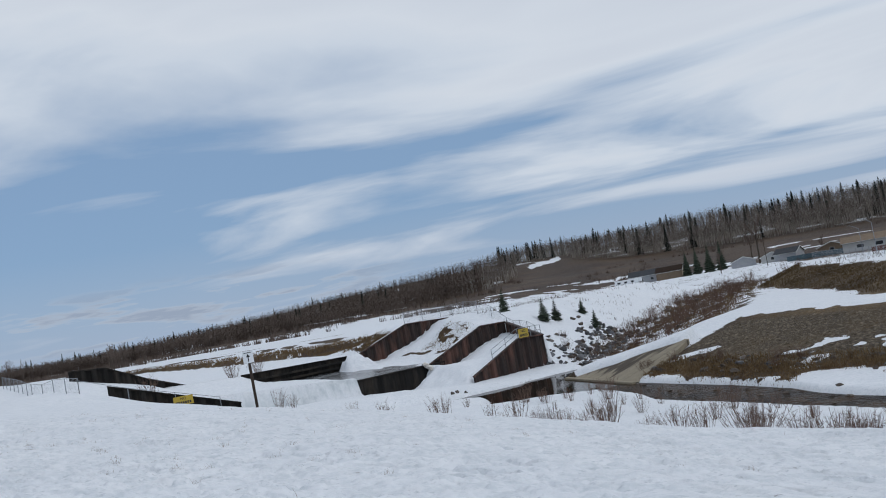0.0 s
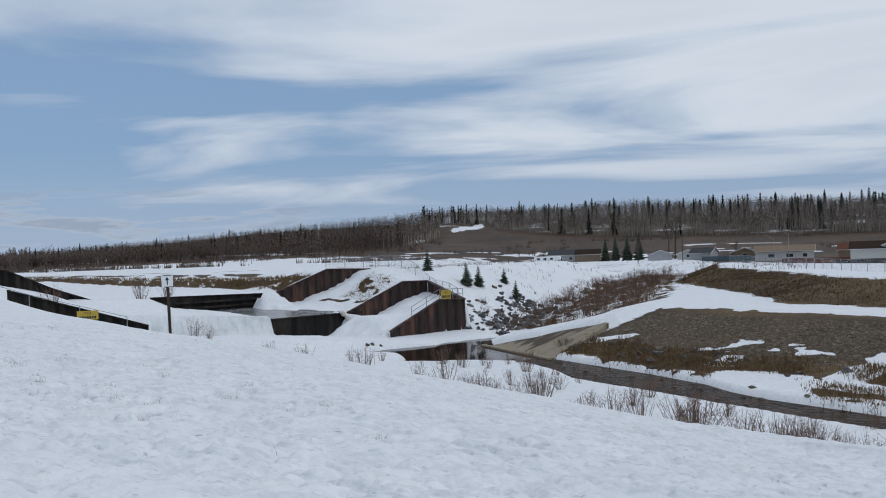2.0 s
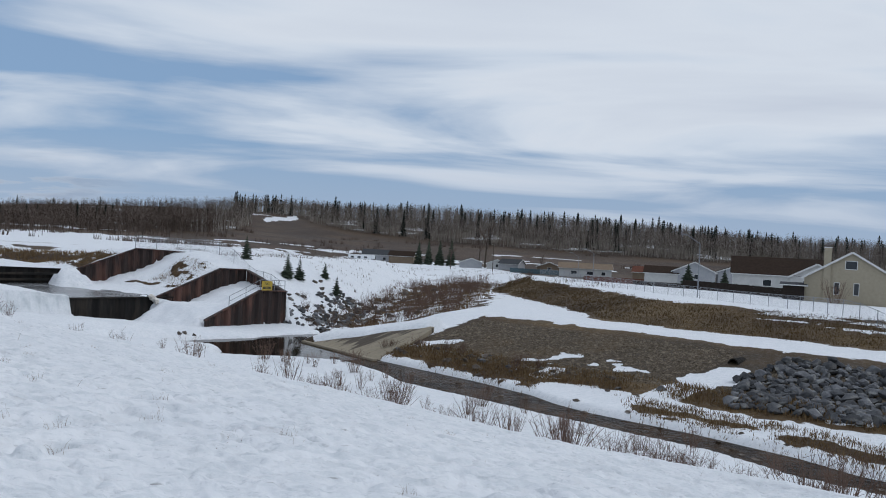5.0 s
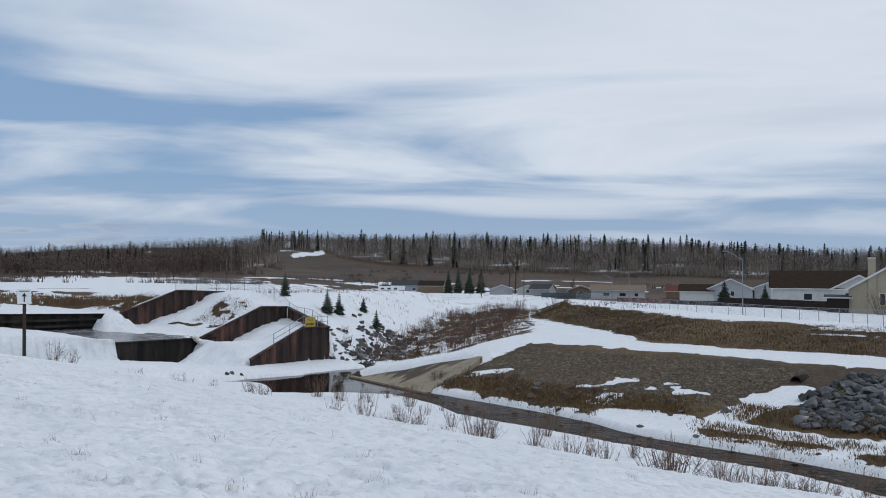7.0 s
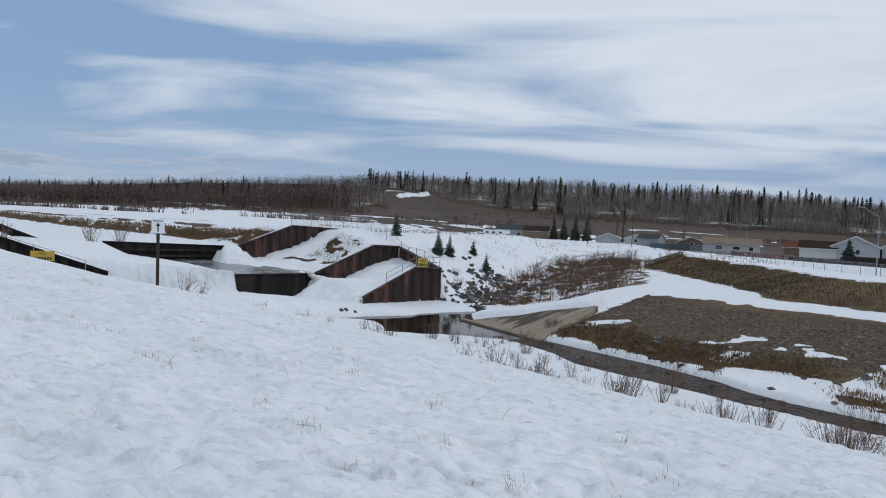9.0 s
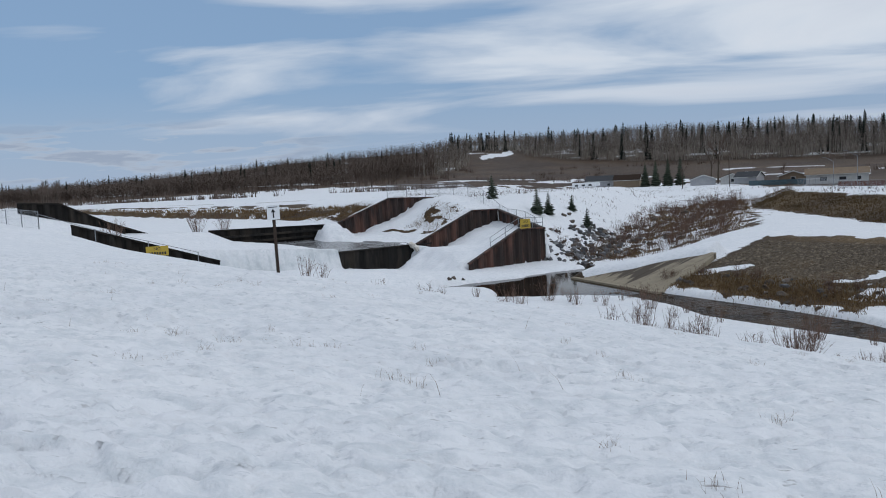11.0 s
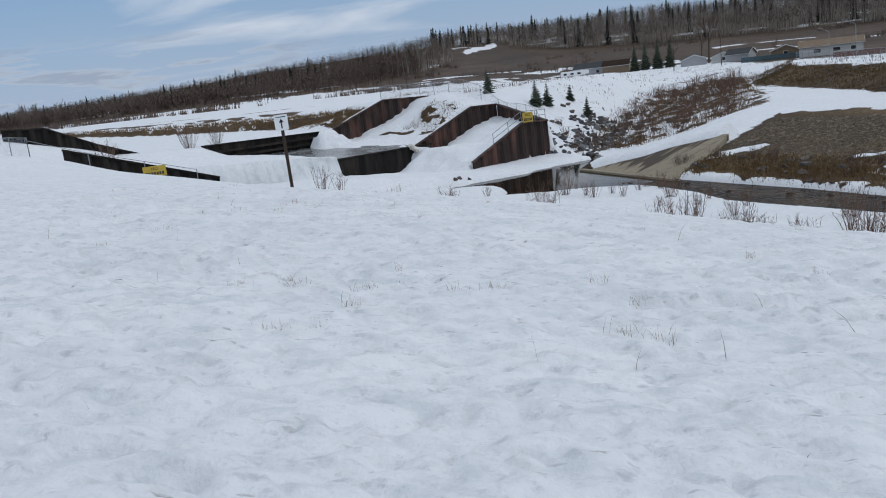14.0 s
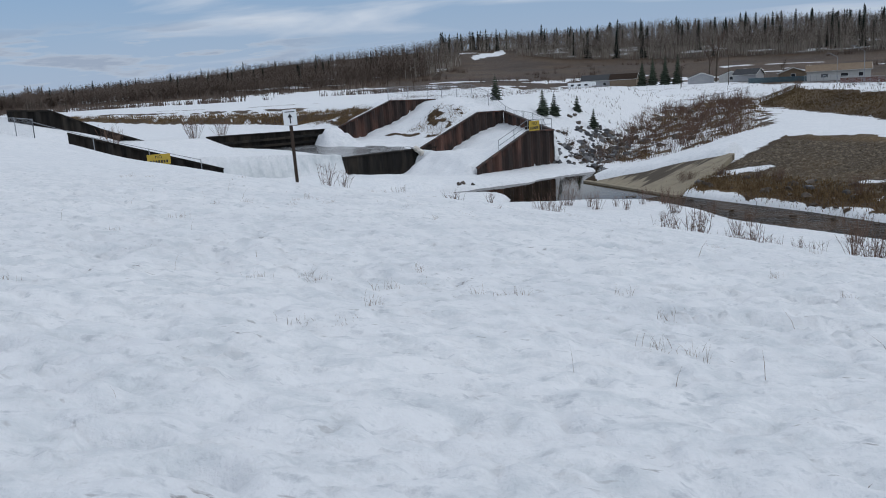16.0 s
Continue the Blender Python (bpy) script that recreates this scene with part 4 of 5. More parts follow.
# a culvert above the snowy gully
cv = thing("culvert_pipe", pose(*from_sd(60.8, 30.9), gz(*from_sd(60.3, 30.9)) - 0.02, rz=225), "dark corrugated steel culvert opening in the gravel bank", "culvert")
bm = bmesh.new()
rings = []
for k in range(13):
    for r_ in ((0.42, 0.38)[k % 2],):
        rings.append([bm.verts.new((-1.0 + 0.14 * k, r_ * math.cos(a * 0.3927), r_ * math.sin(a * 0.3927))) for a in range(16)])
inner = [[bm.verts.new((xx, 0.35 * math.cos(a * 0.3927), 0.35 * math.sin(a * 0.3927))) for a in range(16)] for xx in (0.68, -1.0)]
rings += inner
for ra, rb_ in zip(rings[:-1], rings[1:]):
    for a in range(16):
        bm.faces.new((ra[a], ra[(a + 1) % 16], rb_[(a + 1) % 16], rb_[a]))
bmesh.ops.recalc_face_normals(bm, faces=bm.faces)
part("pipe", bm, MAT_BLACK, cv)
# black disc across the pipe's back: the shade of its depth as plain colour
bm = bmesh.new()
rod(bm, (-1.0, 0, 0), (-0.9, 0, 0), 0.36, n=16)
part("dark_end", bm, MAT_INK, cv)

# loose gravel on the slope below the path
NG = 30000
gr = np.random.RandomState(7)
gs, gd = gr.uniform(52, 63.6, NG), gr.uniform(8, 58, NG)
gx, gy = from_sd(gs, gd)
keep = (np.abs(gd - 30.4 - 0.1 * (58 - gs)) > 1.5) & ~((fbm(gx * 0.8, gy, 2.6, 3, 91) > 0.32) & (gs < 57))
gs, gd, gx, gy = gs[keep], gd[keep], gx[keep], gy[keep]
NG = len(gx)
gzz = height(gx, gy) + relief(gx, gy, 0, np.hypot(gx, gy))
size = gr.uniform(0.035, 0.12, NG) * np.where(gr.rand(NG) < 0.06, 2.0, 1)
octa = np.array([(1, 0, 0), (0, 1, 0), (-1, 0, 0), (0, -1, 0), (0, 0, 0.7), (0, 0, -0.5)])
of = np.array([(0, 1, 4), (1, 2, 4), (2, 3, 4), (3, 0, 4)])
ang = gr.uniform(0, 6.3, NG)
ca_, sa2 = np.cos(ang)[:, None], np.sin(ang)[:, None]
jit = gr.uniform(0.6, 1.2, (NG, 6, 3)) * octa
gv = np.stack([jit[..., 0] * ca_ - jit[..., 1] * sa2, jit[..., 0] * sa2 + jit[..., 1] * ca_, jit[..., 2]], -1) * size[:, None, None] + np.stack([gx, gy, gzz], -1)[:, None]
gf = of[None] + 6 * np.arange(NG)[:, None, None]
MAT_PEBBLE = material("pale_gravel", (0.225, 0.188, 0.142), (0.034, 0.026, 0.018), 3.0, 0.9)
soup("gravel", [gv.reshape(-1, 3)], [gf.reshape(-1, 3)], MAT_PEBBLE, "loose pale gravel stones on the brown bank", "gravel")

# ------------------------------------------------------------ grass and stalks


def blades(name, x, y, hgt, wid, mat, label, seed, per=5, spread=0.12):
    """Tufts of thin bent blades standing at the places given."""
    g = np.random.RandomState(seed)
    n = len(x) * per
    bx, by = np.repeat(x, per) + g.normal(0, spread, n), np.repeat(y, per) + g.normal(0, spread, n)
    bz = height(bx, by) + relief(bx, by, 0, np.hypot(bx, by)) - 0.02
    h = np.repeat(hgt, per) * g.uniform(0.5, 1.2, n)
    a = g.uniform(0, 6.283, n)
    w = np.repeat(wid, per) / 2
    lean = g.normal(0, 0.35, (n, 2)) * h[:, None]
    base = np.stack([bx, by, bz], -1)
    side = np.stack([np.cos(a) * w, np.sin(a) * w, 0 * a], -1)
    mid = base + np.stack([lean[:, 0] * 0.35, lean[:, 1] * 0.35, h * 0.55], -1)
    tip = base + np.stack([lean[:, 0], lean[:, 1], h], -1)
    v = np.stack([base - side, base + side, mid - side * 0.7, mid + side * 0.7, tip], 1).reshape(-1, 3)
    f = (np.array([(0, 1, 3), (0, 3, 2), (2, 3, 4)])[None] + 5 * np.arange(n)[:, None, None]).reshape(-1, 3)
    return soup(name, [v], [f], mat, label, "grass")


g_ = np.random.RandomState(11)
MAT_STALK = material("bleached_stalks", (0.30, 0.215, 0.15), (0.13, 0.09, 0.065), 8, 0.9)
TUFTS = [(-12.75, 13.62), (-12.08, 13.5), (-11.41, 13.52), (-11.2, 13.5), (-11.07, 13.62), (-10.38, 13.94), (-10.18, 12.33), (-9.95, 12.28), (-11.99, 12.86), (-15.84, 19.2),
         (-15.63, 16.83), (-14.7, 19.76), (-12.74, 18.12), (-15.35, 20.42), (-10.08, 13.32), (-8.48, 10.66), (-7.58, 9.34), (-6.64, 9.45), (-5.94, 8.78), (-5.71, 10.4),
         (-7.42, 11.86), (-12.06, 14.32), (-4.52, 10.17), (-8.63, 14.51), (-6.17, 9.38), (-5.88, 11.23), (-3.49, 8.67)]
tx = np.r_[[p_[0] for p_ in TUFTS], g_.uniform(-24, 2, 110)]
ty = np.r_[[p_[1] for p_ in TUFTS], g_.uniform(9, 27, 110)]
blades("dry_stalks", tx, ty, np.r_[np.full(len(TUFTS), 0.10), g_.uniform(0.03, 0.10, 110)], np.full(len(tx), 0.0028), MAT_STALK, "dry brown stalks poking through the snow", 12, 22, 0.05)
sx_ = np.r_[[-10.6, -9.69, -10.14, -9.28, -4.12, -5.51], g_.uniform(-20, 2, 60)]
sy_ = np.r_[[11.53, 11.85, 11.43, 13.13, 7.74, 8.7], g_.uniform(10, 26, 60)]
blades("dry_stems", sx_, sy_, np.r_[np.full(6, 0.20), g_.uniform(0.08, 0.25, 60)], np.full(len(sx_), 0.004), MAT_STALK, "single dry weed stems standing in snow", 13, 1, 0.02)
# straw on the strip by the water, on the mound and on the reservoir's bank
bd = g_.uniform(8, 60, 2400)
bs = far_shore(bd) + g_.uniform(0.3, 4.2, 2400)
bx_, by_ = from_sd(bs, bd)
keep = fbm(bx_, by_, 4, 3, 101) > -0.08
blades("shore_grass", bx_[keep], by_[keep], g_.uniform(0.1, 0.35, keep.sum()), np.full(keep.sum(), 0.045), MAT_STRAW, "tawny dead grass at the water's edge", 20, 6, 0.3)
bx_, by_ = from_sd(g_.uniform(45.8, 50.4, 700), g_.uniform(108.4, 130, 700))
blades("reservoir_grass", bx_, by_, g_.uniform(0.15, 0.4, 700), np.full(700, 0.06), MAT_STRAW, "tawny grass on the reservoir bank", 21, 6, 0.4)
bx_, by_ = from_sd(g_.uniform(51.2, 55.8, 260), g_.uniform(95, 101, 260))
blades("mound_grass", bx_, by_, g_.uniform(0.1, 0.3, 260), np.full(260, 0.045), MAT_STRAW, "tawny grass tufts on the snowy mound", 22, 5, 0.3)
# brown grass on the banks
bs, bd = g_.uniform(49.6, 53.5, 2600), g_.uniform(8, 60, 2600)
bx_, by_ = from_sd(bs, bd)
keep = fbm(bx_, by_, 3.2, 3, 91) < 0.40
blades("bank_grass", bx_[keep], by_[keep], g_.uniform(0.15, 0.5, keep.sum()), np.full(keep.sum(), 0.05), MAT_STRAW, "tawny dead grass along the creek bank", 14, 5, 0.25)
bs, bd = g_.uniform(73.6, 83.4, 6600), g_.uniform(-4, 105, 6600)
bx_, by_ = from_sd(bs + np.interp(bd, [50, 62, 91, 110], [0, 10, 32, 56]), bd)
MAT_TURF = material("brown_turf", (0.125, 0.086, 0.040), (0.046, 0.031, 0.014), 0.6, 0.9)
blades("bank_turf", bx_, by_, g_.uniform(0.06, 0.26, 6600), np.full(6600, 0.05), MAT_TURF, "brown matted grass on the upper bank", 15, 7, 0.5)
aa = np.radians(g_.uniform(-44, -17, 1500))
rr = shore_r(np.degrees(aa)) + g_.uniform(3, 16, 1500)
blades("reed_grass", rr * np.sin(aa), rr * np.cos(aa), g_.uniform(0.3, 0.8, 1500), np.full(1500, 0.10), MAT_STRAW, "tawny reeds on the reservoir shore", 16, 5, 0.5)
dy_ = g_.uniform(99, 165, 2600)
dx_ = -12.7 + (dy_ - 95) * 0.15 + g_.uniform(-2, 16, 2600)
keep = fbm(dx_, dy_, 4, 3, 122) > -0.15
blades("ditch_grass", dx_[keep], dy_[keep], g_.uniform(0.2, 0.7, keep.sum()), np.full(keep.sum(), 0.05), MAT_STRAW, "tawny weeds in the ditch", 17, 5, 0.4)
dy_ = g_.uniform(99, 165, 1600)
blades("ditch_weeds", -12.7 + (dy_ - 95) * 0.15 + g_.uniform(-3, 15, 1600), dy_, g_.uniform(0.3, 1.0, 1600), np.full(1600, 0.04), MAT_TWIG, "dark brown weed stalks in the ditch", 19, 5, 0.4)

fr, fa = g_.uniform(130, 420, 3200), np.radians(g_.uniform(-16, 12, 3200))
MAT_WEED = material("dark_weeds", (0.13, 0.092, 0.060), (0.06, 0.044, 0.032), 1, 0.9)
fx_, fy_ = fr * np.sin(fa), fr * np.cos(fa)
keep = fbm(fx_, fy_, 22, 3, 141) > -0.05
blades("field_weeds", fx_[keep], fy_[keep], g_.uniform(0.2, 0.7, keep.sum()), np.full(keep.sum(), 0.06), MAT_WEED, "sparse dark weeds on the snowfield", 18, 4, 0.5)

# ------------------------------------------------------------ bare shrubs


def shrub_mesh(seed, stems, height_, spread):
    g = random.Random(seed)
    bm = bmesh.new()

    def limb(a, b, r0, r1):
        ax = (b - a).normalized()
        sd_ = ax.orthogonal().normalized()
        ot = ax.cross(sd_)
        ring = [[bm.verts.new(p_ + (sd_ * math.cos(k * 2.0944) + ot * math.sin(k * 2.0944)) * r_) for k in range(3)] for p_, r_ in ((a, r0), (b, r1))]
        for k in range(3):
            bm.faces.new((ring[0][k], ring[0][(k + 1) % 3], ring[1][(k + 1) % 3], ring[1][k]))

    for _ in range(stems):
        an, out = g.uniform(0, 6.283), g.uniform(0.1, 1.0)
        a = Vector((math.cos(an) * spread * 0.25 * out, math.sin(an) * spread * 0.25 * out, -0.15))
        h = height_ * g.uniform(0.55, 1.05)
        b = a + Vector((math.cos(an) * spread * 0.3 * out, math.sin(an) * spread * 0.3 * out, h * 0.5))
        c = b + Vector((math.cos(an) * spread * 0.25 * out + g.gauss(0, 0.08), math.sin(an) * spread * 0.25 * out + g.gauss(0, 0.08), h * 0.5))
        limb(a, b, 0.010, 0.008)
        limb(b, c, 0.008, 0.003)
        for _ in range(3):
            t = g.uniform(0.1, 0.8)
            p_ = b.lerp(c, t)
            limb(p_, p_ + Vector((g.gauss(0, 0.13), g.gauss(0, 0.13), g.uniform(0.12, 0.35) * height_ * 0.5)), 0.006, 0.003)
    me = bpy.data.meshes.new("branches")
    bm.to_mesh(me)
    bm.free()
    me.materials.append(MAT_TWIG)
    return me


SHRUBS = [shrub_mesh(30 + k, (24, 38, 16, 46)[k], (1.45, 1.75, 1.2, 1.5)[k], (0.9, 1.2, 0.6, 1.5)[k]) for k in range(4)]


def shrub(x, y, kind, scale, label="leafless reddish willow shrub standing in snow"):
    root = thing("bare_shrub", pose(x, y, gz(x, y), rz=rnd.uniform(0, 360)) @ Matrix.Diagonal((scale, scale, scale, 1)), label, "shrub", "bare shrubs on the bank")
    ob = new("stem_clump", SHRUBS[kind])
    ob.parent = root
    return root


# along the shoulder of the embankment: d, s, kind, scale
for d_, s_, k_, sc in ((50.7, 20, 2, 1.2), (45.5, 20, 0, 1.0), (38.5, 20, 1, 1.0), (30.9, 19.5, 0, 1.1), (29.0, 20, 2, 1.1), (24.9, 19.5, 1, 0.9), (21.5, 19.8, 3, 0.8), (20.0, 19.5, 0, 0.9),
                       (18.1, 19.6, 1, 0.75), (16.4, 19.4, 3, 0.75), (15.5, 19.8, 1, 0.8), (14.7, 19.5, 3, 0.7), (13.5, 19.2, 0, 0.7), (12.7, 19.4, 3, 0.6), (11.1, 19.2, 1, 0.55), (9.4, 19.2, 1, 0.8),
                       (27, 20.2, 2, 0.9), (33.5, 20.4, 2, 0.8), (8.2, 18.8, 2, 0.9), (47.5, 14.5, 2, 1.2), (46.8, 15.0, 2, 0.9), (9.9, 17.5, 2, 0.6), (23, 20, 2, 0.8)):
    shrub(*from_sd(s_, d_), k_, sc)
for k in range(15):
    shrub(*from_sd(rnd.uniform(18.4, 21.8), rnd.uniform(7.5, 34)), rnd.choice((0, 1, 2, 3)), rnd.uniform(0.55, 1.1))
for k in range(30):
    d_ = rnd.uniform(18, 66)
    shrub(*from_sd(float(near_shore(np.array(d_))) - rnd.uniform(1, 8), d_), rnd.choice((0, 1, 2)), rnd.uniform(0.6, 1.1))
for k in range(84):
    y_ = rnd.uniform(102, 168)
    x_ = -12.7 + (y_ - 95) * 0.15 + rnd.uniform(-2, 14)
    shrub(x_, y_, rnd.choice((2, 2, 0)), rnd.uniform(1.2, 2.1), "tall leafless brown shrub in the ditch")
for k in range(9):
    shrub(*from_sd(rnd.uniform(108, 126), rnd.uniform(94, 103)), rnd.choice((0, 2)), rnd.uniform(1.0, 1.6), "tall leafless brown shrub at the end of the bank")
for k in range(8):
    shrub(*from_sd(rnd.uniform(50.5, 54), rnd.uniform(35, 60)), 3, rnd.uniform(0.6, 0.9), "dark leafless shrub on the gravel bank")
for x_, y_, sc in ((-15.6, 104, 0.9), (-14.0, 107, 0.8), (-16.5, 109, 0.7), (-52, 72, 1.6), (-60, 101, 1.8), (-58, 104, 1.5)):
    shrub(x_, y_, 1, sc)

shrub(66.3, 138.6, 1, 2.6, "tall leafless shrub against the beige house")

# ------------------------------------------------------------ young spruces


def spruce_mesh(seed, h, r, tiers, arms):
    """Drooping whorls of ragged boughs round a thin trunk."""
    g = random.Random(seed)
    vs, fs = [], []
    for t in range(tiers):
        k = t / tiers
        z = h * (0.08 + 0.9 * k)
        rad = r * (1 - k) ** 0.85 + 0.05
        n = max(5, int(arms * (1 - 0.55 * k)))
        a0 = g.uniform(0, 6.3)
        for i in range(n):
            a = a0 + 6.283 * i / n + g.uniform(-0.25, 0.25)
            L_ = rad * g.uniform(0.65, 1.15)
            wv_ = L_ * 0.32
            zt = z - L_ * 0.28 * g.uniform(0.5, 1.3)
            c_, s2 = math.cos(a), math.sin(a)
            b = len(vs)
            vs += [(0, 0, z + h * 0.05), (c_ * L_ * 0.55 - s2 * wv_, s2 * L_ * 0.55 + c_ * wv_, z - L_ * 0.16), (c_ * L_, s2 * L_, zt + L_ * 0.08),
                   (c_ * L_ * 0.55 + s2 * wv_, s2 * L_ * 0.55 - c_ * wv_, z - L_ * 0.16), (c_ * L_ * 0.5, s2 * L_ * 0.5, z - L_ * 0.3)]
            fs += [(b, b + 1, b + 2), (b, b + 2, b + 3), (b + 1, b + 4, b + 2), (b + 4, b + 3, b + 2)]
    b = len(vs)
    vs += [(0.06, 0, h * 0.9), (-0.03, 0.05, h * 0.9), (-0.03, -0.05, h * 0.9), (0, 0, h * 1.04)]
    fs += [(b, b + 1, b + 3), (b + 1, b + 2, b + 3), (b + 2, b, b + 3)]
    return np.array(vs), fs


def spruce(x, y, h, r, seed, label, group, tiers=11, arms=11):
    root = thing("spruce_tree", pose(x, y, gz(x, y) - 0.05), label, "tree", group)
    v_, f_ = spruce_mesh(seed, h, r, tiers, arms)
    ob = new("crown", mesh_of("crown", v_, f_, MAT_NEEDLE))
    ob.parent = root
    bm = bmesh.new()
    rod(bm, (0, 0, -0.2), (0, 0, h * 0.92), 0.02 * h, 0.005 * h, 6)
    part("trunk", bm, MAT_BARK, root)


for x_, y_, h_, r_, k_ in ((-19.6, 114.5, 3.3, 1.15, 1), (-18.4, 117.5, 3.0, 1.0, 2), (-26.5, 122, 3.4, 1.1, 5), (-13.6, 121, 2.8, 0.9, 6),
                           (-16.0, 128, 2.3, 0.8, 8)):
    spruce(x_, y_, h_, r_, k_, "young dark green spruce on the snowy bank", "young spruces")
for x_, y_, h_, r_, k_ in ((0.3, 402, 11.5, 2.9, 11), (4.9, 403, 12.5, 2.8, 12), (10.3, 402, 13.0, 3.1, 13), (15.6, 401, 13.5, 3.0, 14), (58.5, 167, 4.6, 1.5, 15), (75.5, 240, 7.5, 3.0, 16)):
    spruce(x_, y_, h_, r_, k_, "dense dark green spruce beside the houses", "spruces by the houses", 15, 14)

def bare_tree(x, y, h, seed, label, spread=0.35):
    """A tapered trunk with forking limbs and fine twigs."""
    g = random.Random(seed)
    root = thing("bare_tree", pose(x, y, gz(x, y) - 0.3), label, "tree", "bare trees")
    tb, cb = bmesh.new(), bmesh.new()
    rod(tb, (0, 0, 0), (0.02 * h, 0, h * 0.55), 0.018 * h, 0.010 * h, 6)

    def grow(p_, way, ln, r_, depth):
        q_ = p_ + way * ln
        rod(cb, p_, q_, r_, r_ * 0.6, 4 if depth > 1 else 3, False)
        if depth:
            for _ in range(3 if depth > 1 else 4):
                w2 = (way + Vector((g.gauss(0, spread), g.gauss(0, spread), g.uniform(0, 0.25)))).normalized()
                grow(p_.lerp(q_, g.uniform(0.55, 1.0)), w2, ln * g.uniform(0.55, 0.8), r_ * 0.6, depth - 1)

    for k in range(5):
        a = k * 1.3 + g.uniform(-0.4, 0.4)
        grow(Vector((0.015 * h, 0, h * g.uniform(0.3, 0.55))), Vector((math.cos(a) * spread, math.sin(a) * spread, 1)).normalized(), h * 0.2, 0.008 * h, 3)
    part("trunk", tb, MAT_BARK, root)
    part("crown", cb, MAT_BRUSH, root)


for x_, y_, h_, k_ in ((31.2, 395.5, 24, 1), (28.5, 398, 18, 2), (-262, 282, 11, 3), (-233, 301, 12, 4), (-223, 308, 13, 5), (-205, 330, 12, 6), (-300, 262, 13, 7), (12.0, 330, 10, 8), (52, 360, 9, 9)):
    bare_tree(x_, y_, h_, k_, "tall leafless poplar with grey-brown limbs")

protos = [bpy.data.objects[n_] for n_ in ("bare_tree", "bare_tree.001", "bare_tree.004", "bare_tree.006")]
for k in range(96):
    a_ = radians(rnd.choice((rnd.gauss(-25, 1.2), rnd.gauss(-18.5, 1.6), rnd.uniform(-34, -12))) if k < 56 else rnd.choice((rnd.uniform(-50, -40.5), rnd.uniform(-50, -41), rnd.gauss(-37.5, 0.4))))
    r_ = rnd.uniform(425, 500)
    p_ = protos[k % 4]
    sc = (rnd.uniform(5.5, 9.5) if k < 56 else rnd.uniform(9.5, 14)) / (24, 18, 13, 13)[k % 4]
    x_, y_ = r_ * math.sin(a_), r_ * math.cos(a_)
    copy_thing(p_, pose(x_, y_, gz(x_, y_) - 0.2, rz=rnd.uniform(0, 360)) @ Matrix.Diagonal((sc, sc, sc, 1)))

# ------------------------------------------------------------ fences and rails


def fence(pts, h, label, group, mesh=True, step=2.6, mat=None, rails=1):
    """Steel posts with a top rail and wire netting along a line of places on the ground."""
    root = thing("chain_link_fence", Matrix.Identity(4), label, "fence", group)
    places = []
    for (x0, y0), (x1, y1) in zip(pts[:-1], pts[1:]):
        n = max(1, round(math.hypot(x1 - x0, y1 - y0) / step))
        places += [(x0 + (x1 - x0) * i / n, y0 + (y1 - y0) * i / n) for i in range(n)]
    places.append(pts[-1])
    tops = []
    for x, y in places:
        z = gz(x, y)
        bm = bmesh.new()
        rod(bm, (x, y, z - 0.3), (x, y, z + h + 0.04), 0.035, n=6)
        part("post", bm, MAT_GALV, root)
        tops.append(Vector((x, y, z + h)))
    for a, b in zip(tops[:-1], tops[1:]):
        for k in range(rails):
            bm = bmesh.new()
            dz_ = Vector((0, 0, h * k / max(1, rails)))
            rod(bm, a - dz_, b - dz_, 0.024, n=5)
            part("rail", bm, MAT_GALV, root)
        if mesh:
            d_ = b - a
            lx = math.hypot(d_.x, d_.y)
            me = mesh_of("netting", [(0, 0, -h + 0.05), (lx, 0, -h + 0.05 + d_.z), (lx, 0, d_.z - 0.03), (0, 0, -0.03)], [(0, 1, 2, 3)], MAT_LINK)
            ob = new("netting", me)
            ob.parent = root
            ob.matrix_world = Matrix.Translation(a) @ Matrix.Rotation(math.atan2(d_.y, d_.x), 4, 'Z')
    return root


fence([from_sd(52.4, 107.6), from_sd(58.2, 107.4), from_sd(60.3, 93.6), from_sd(56.7, 80.8)], 1.7, "galvanised chain-link fence along the spillway bank", "fences")
fence([(36, 52), (38, 76), (38.5, 95), (35, 107), (31, 121), (27.5, 150), (24, 180)], 1.5, "galvanised chain-link fence on the snowy plateau", "fences", step=3.4)
fence([from_sd(7.0, 79.0), from_sd(18.6, 78.9)], 1.15, "bare galvanised pipe fence down the embankment", "fences", mesh=False, step=3.4)
fence([from_sd(2.0, 112), from_sd(4.0, 92), from_sd(7.0, 79.0)], 1.35, "galvanised chain-link fence down the embankment", "fences", step=3.0)

# handrail and warning boards on the lowest wing wall


def board(x, y, z, turn, w, h, label, rows_):
    root = thing("warning_board", pose(x, y, z, rz=turn), label, "sign", "yellow warning boards")
    bm = bmesh.new()
    box(bm, (-w / 2, -0.015, -h / 2), (w / 2, 0.015, h / 2), 0.006)
    part("panel", bm, MAT_YELLOW, root)
    for k, word in enumerate(rows_):
        zz = h * (0.22 - 0.45 * k)
        if word:
            me = text_mesh(word, h * 0.42)
            me.materials.append(MAT_INK)
            ob = new("lettering", me)
            ob.parent = root
            ob.matrix_local = Matrix.Translation((0, -0.021, zz)) @ Matrix.Rotation(radians(90), 4, 'X')
        else:
            for i in range(7):
                bm = bmesh.new()
                c_ = (i - 3) * w * 0.115
                box(bm, (c_ - w * 0.04, -0.022, zz - h * 0.14), (c_ + w * 0.04, -0.017, zz + h * 0.14))
                part("lettering", bm, MAT_INK, root)
    return root


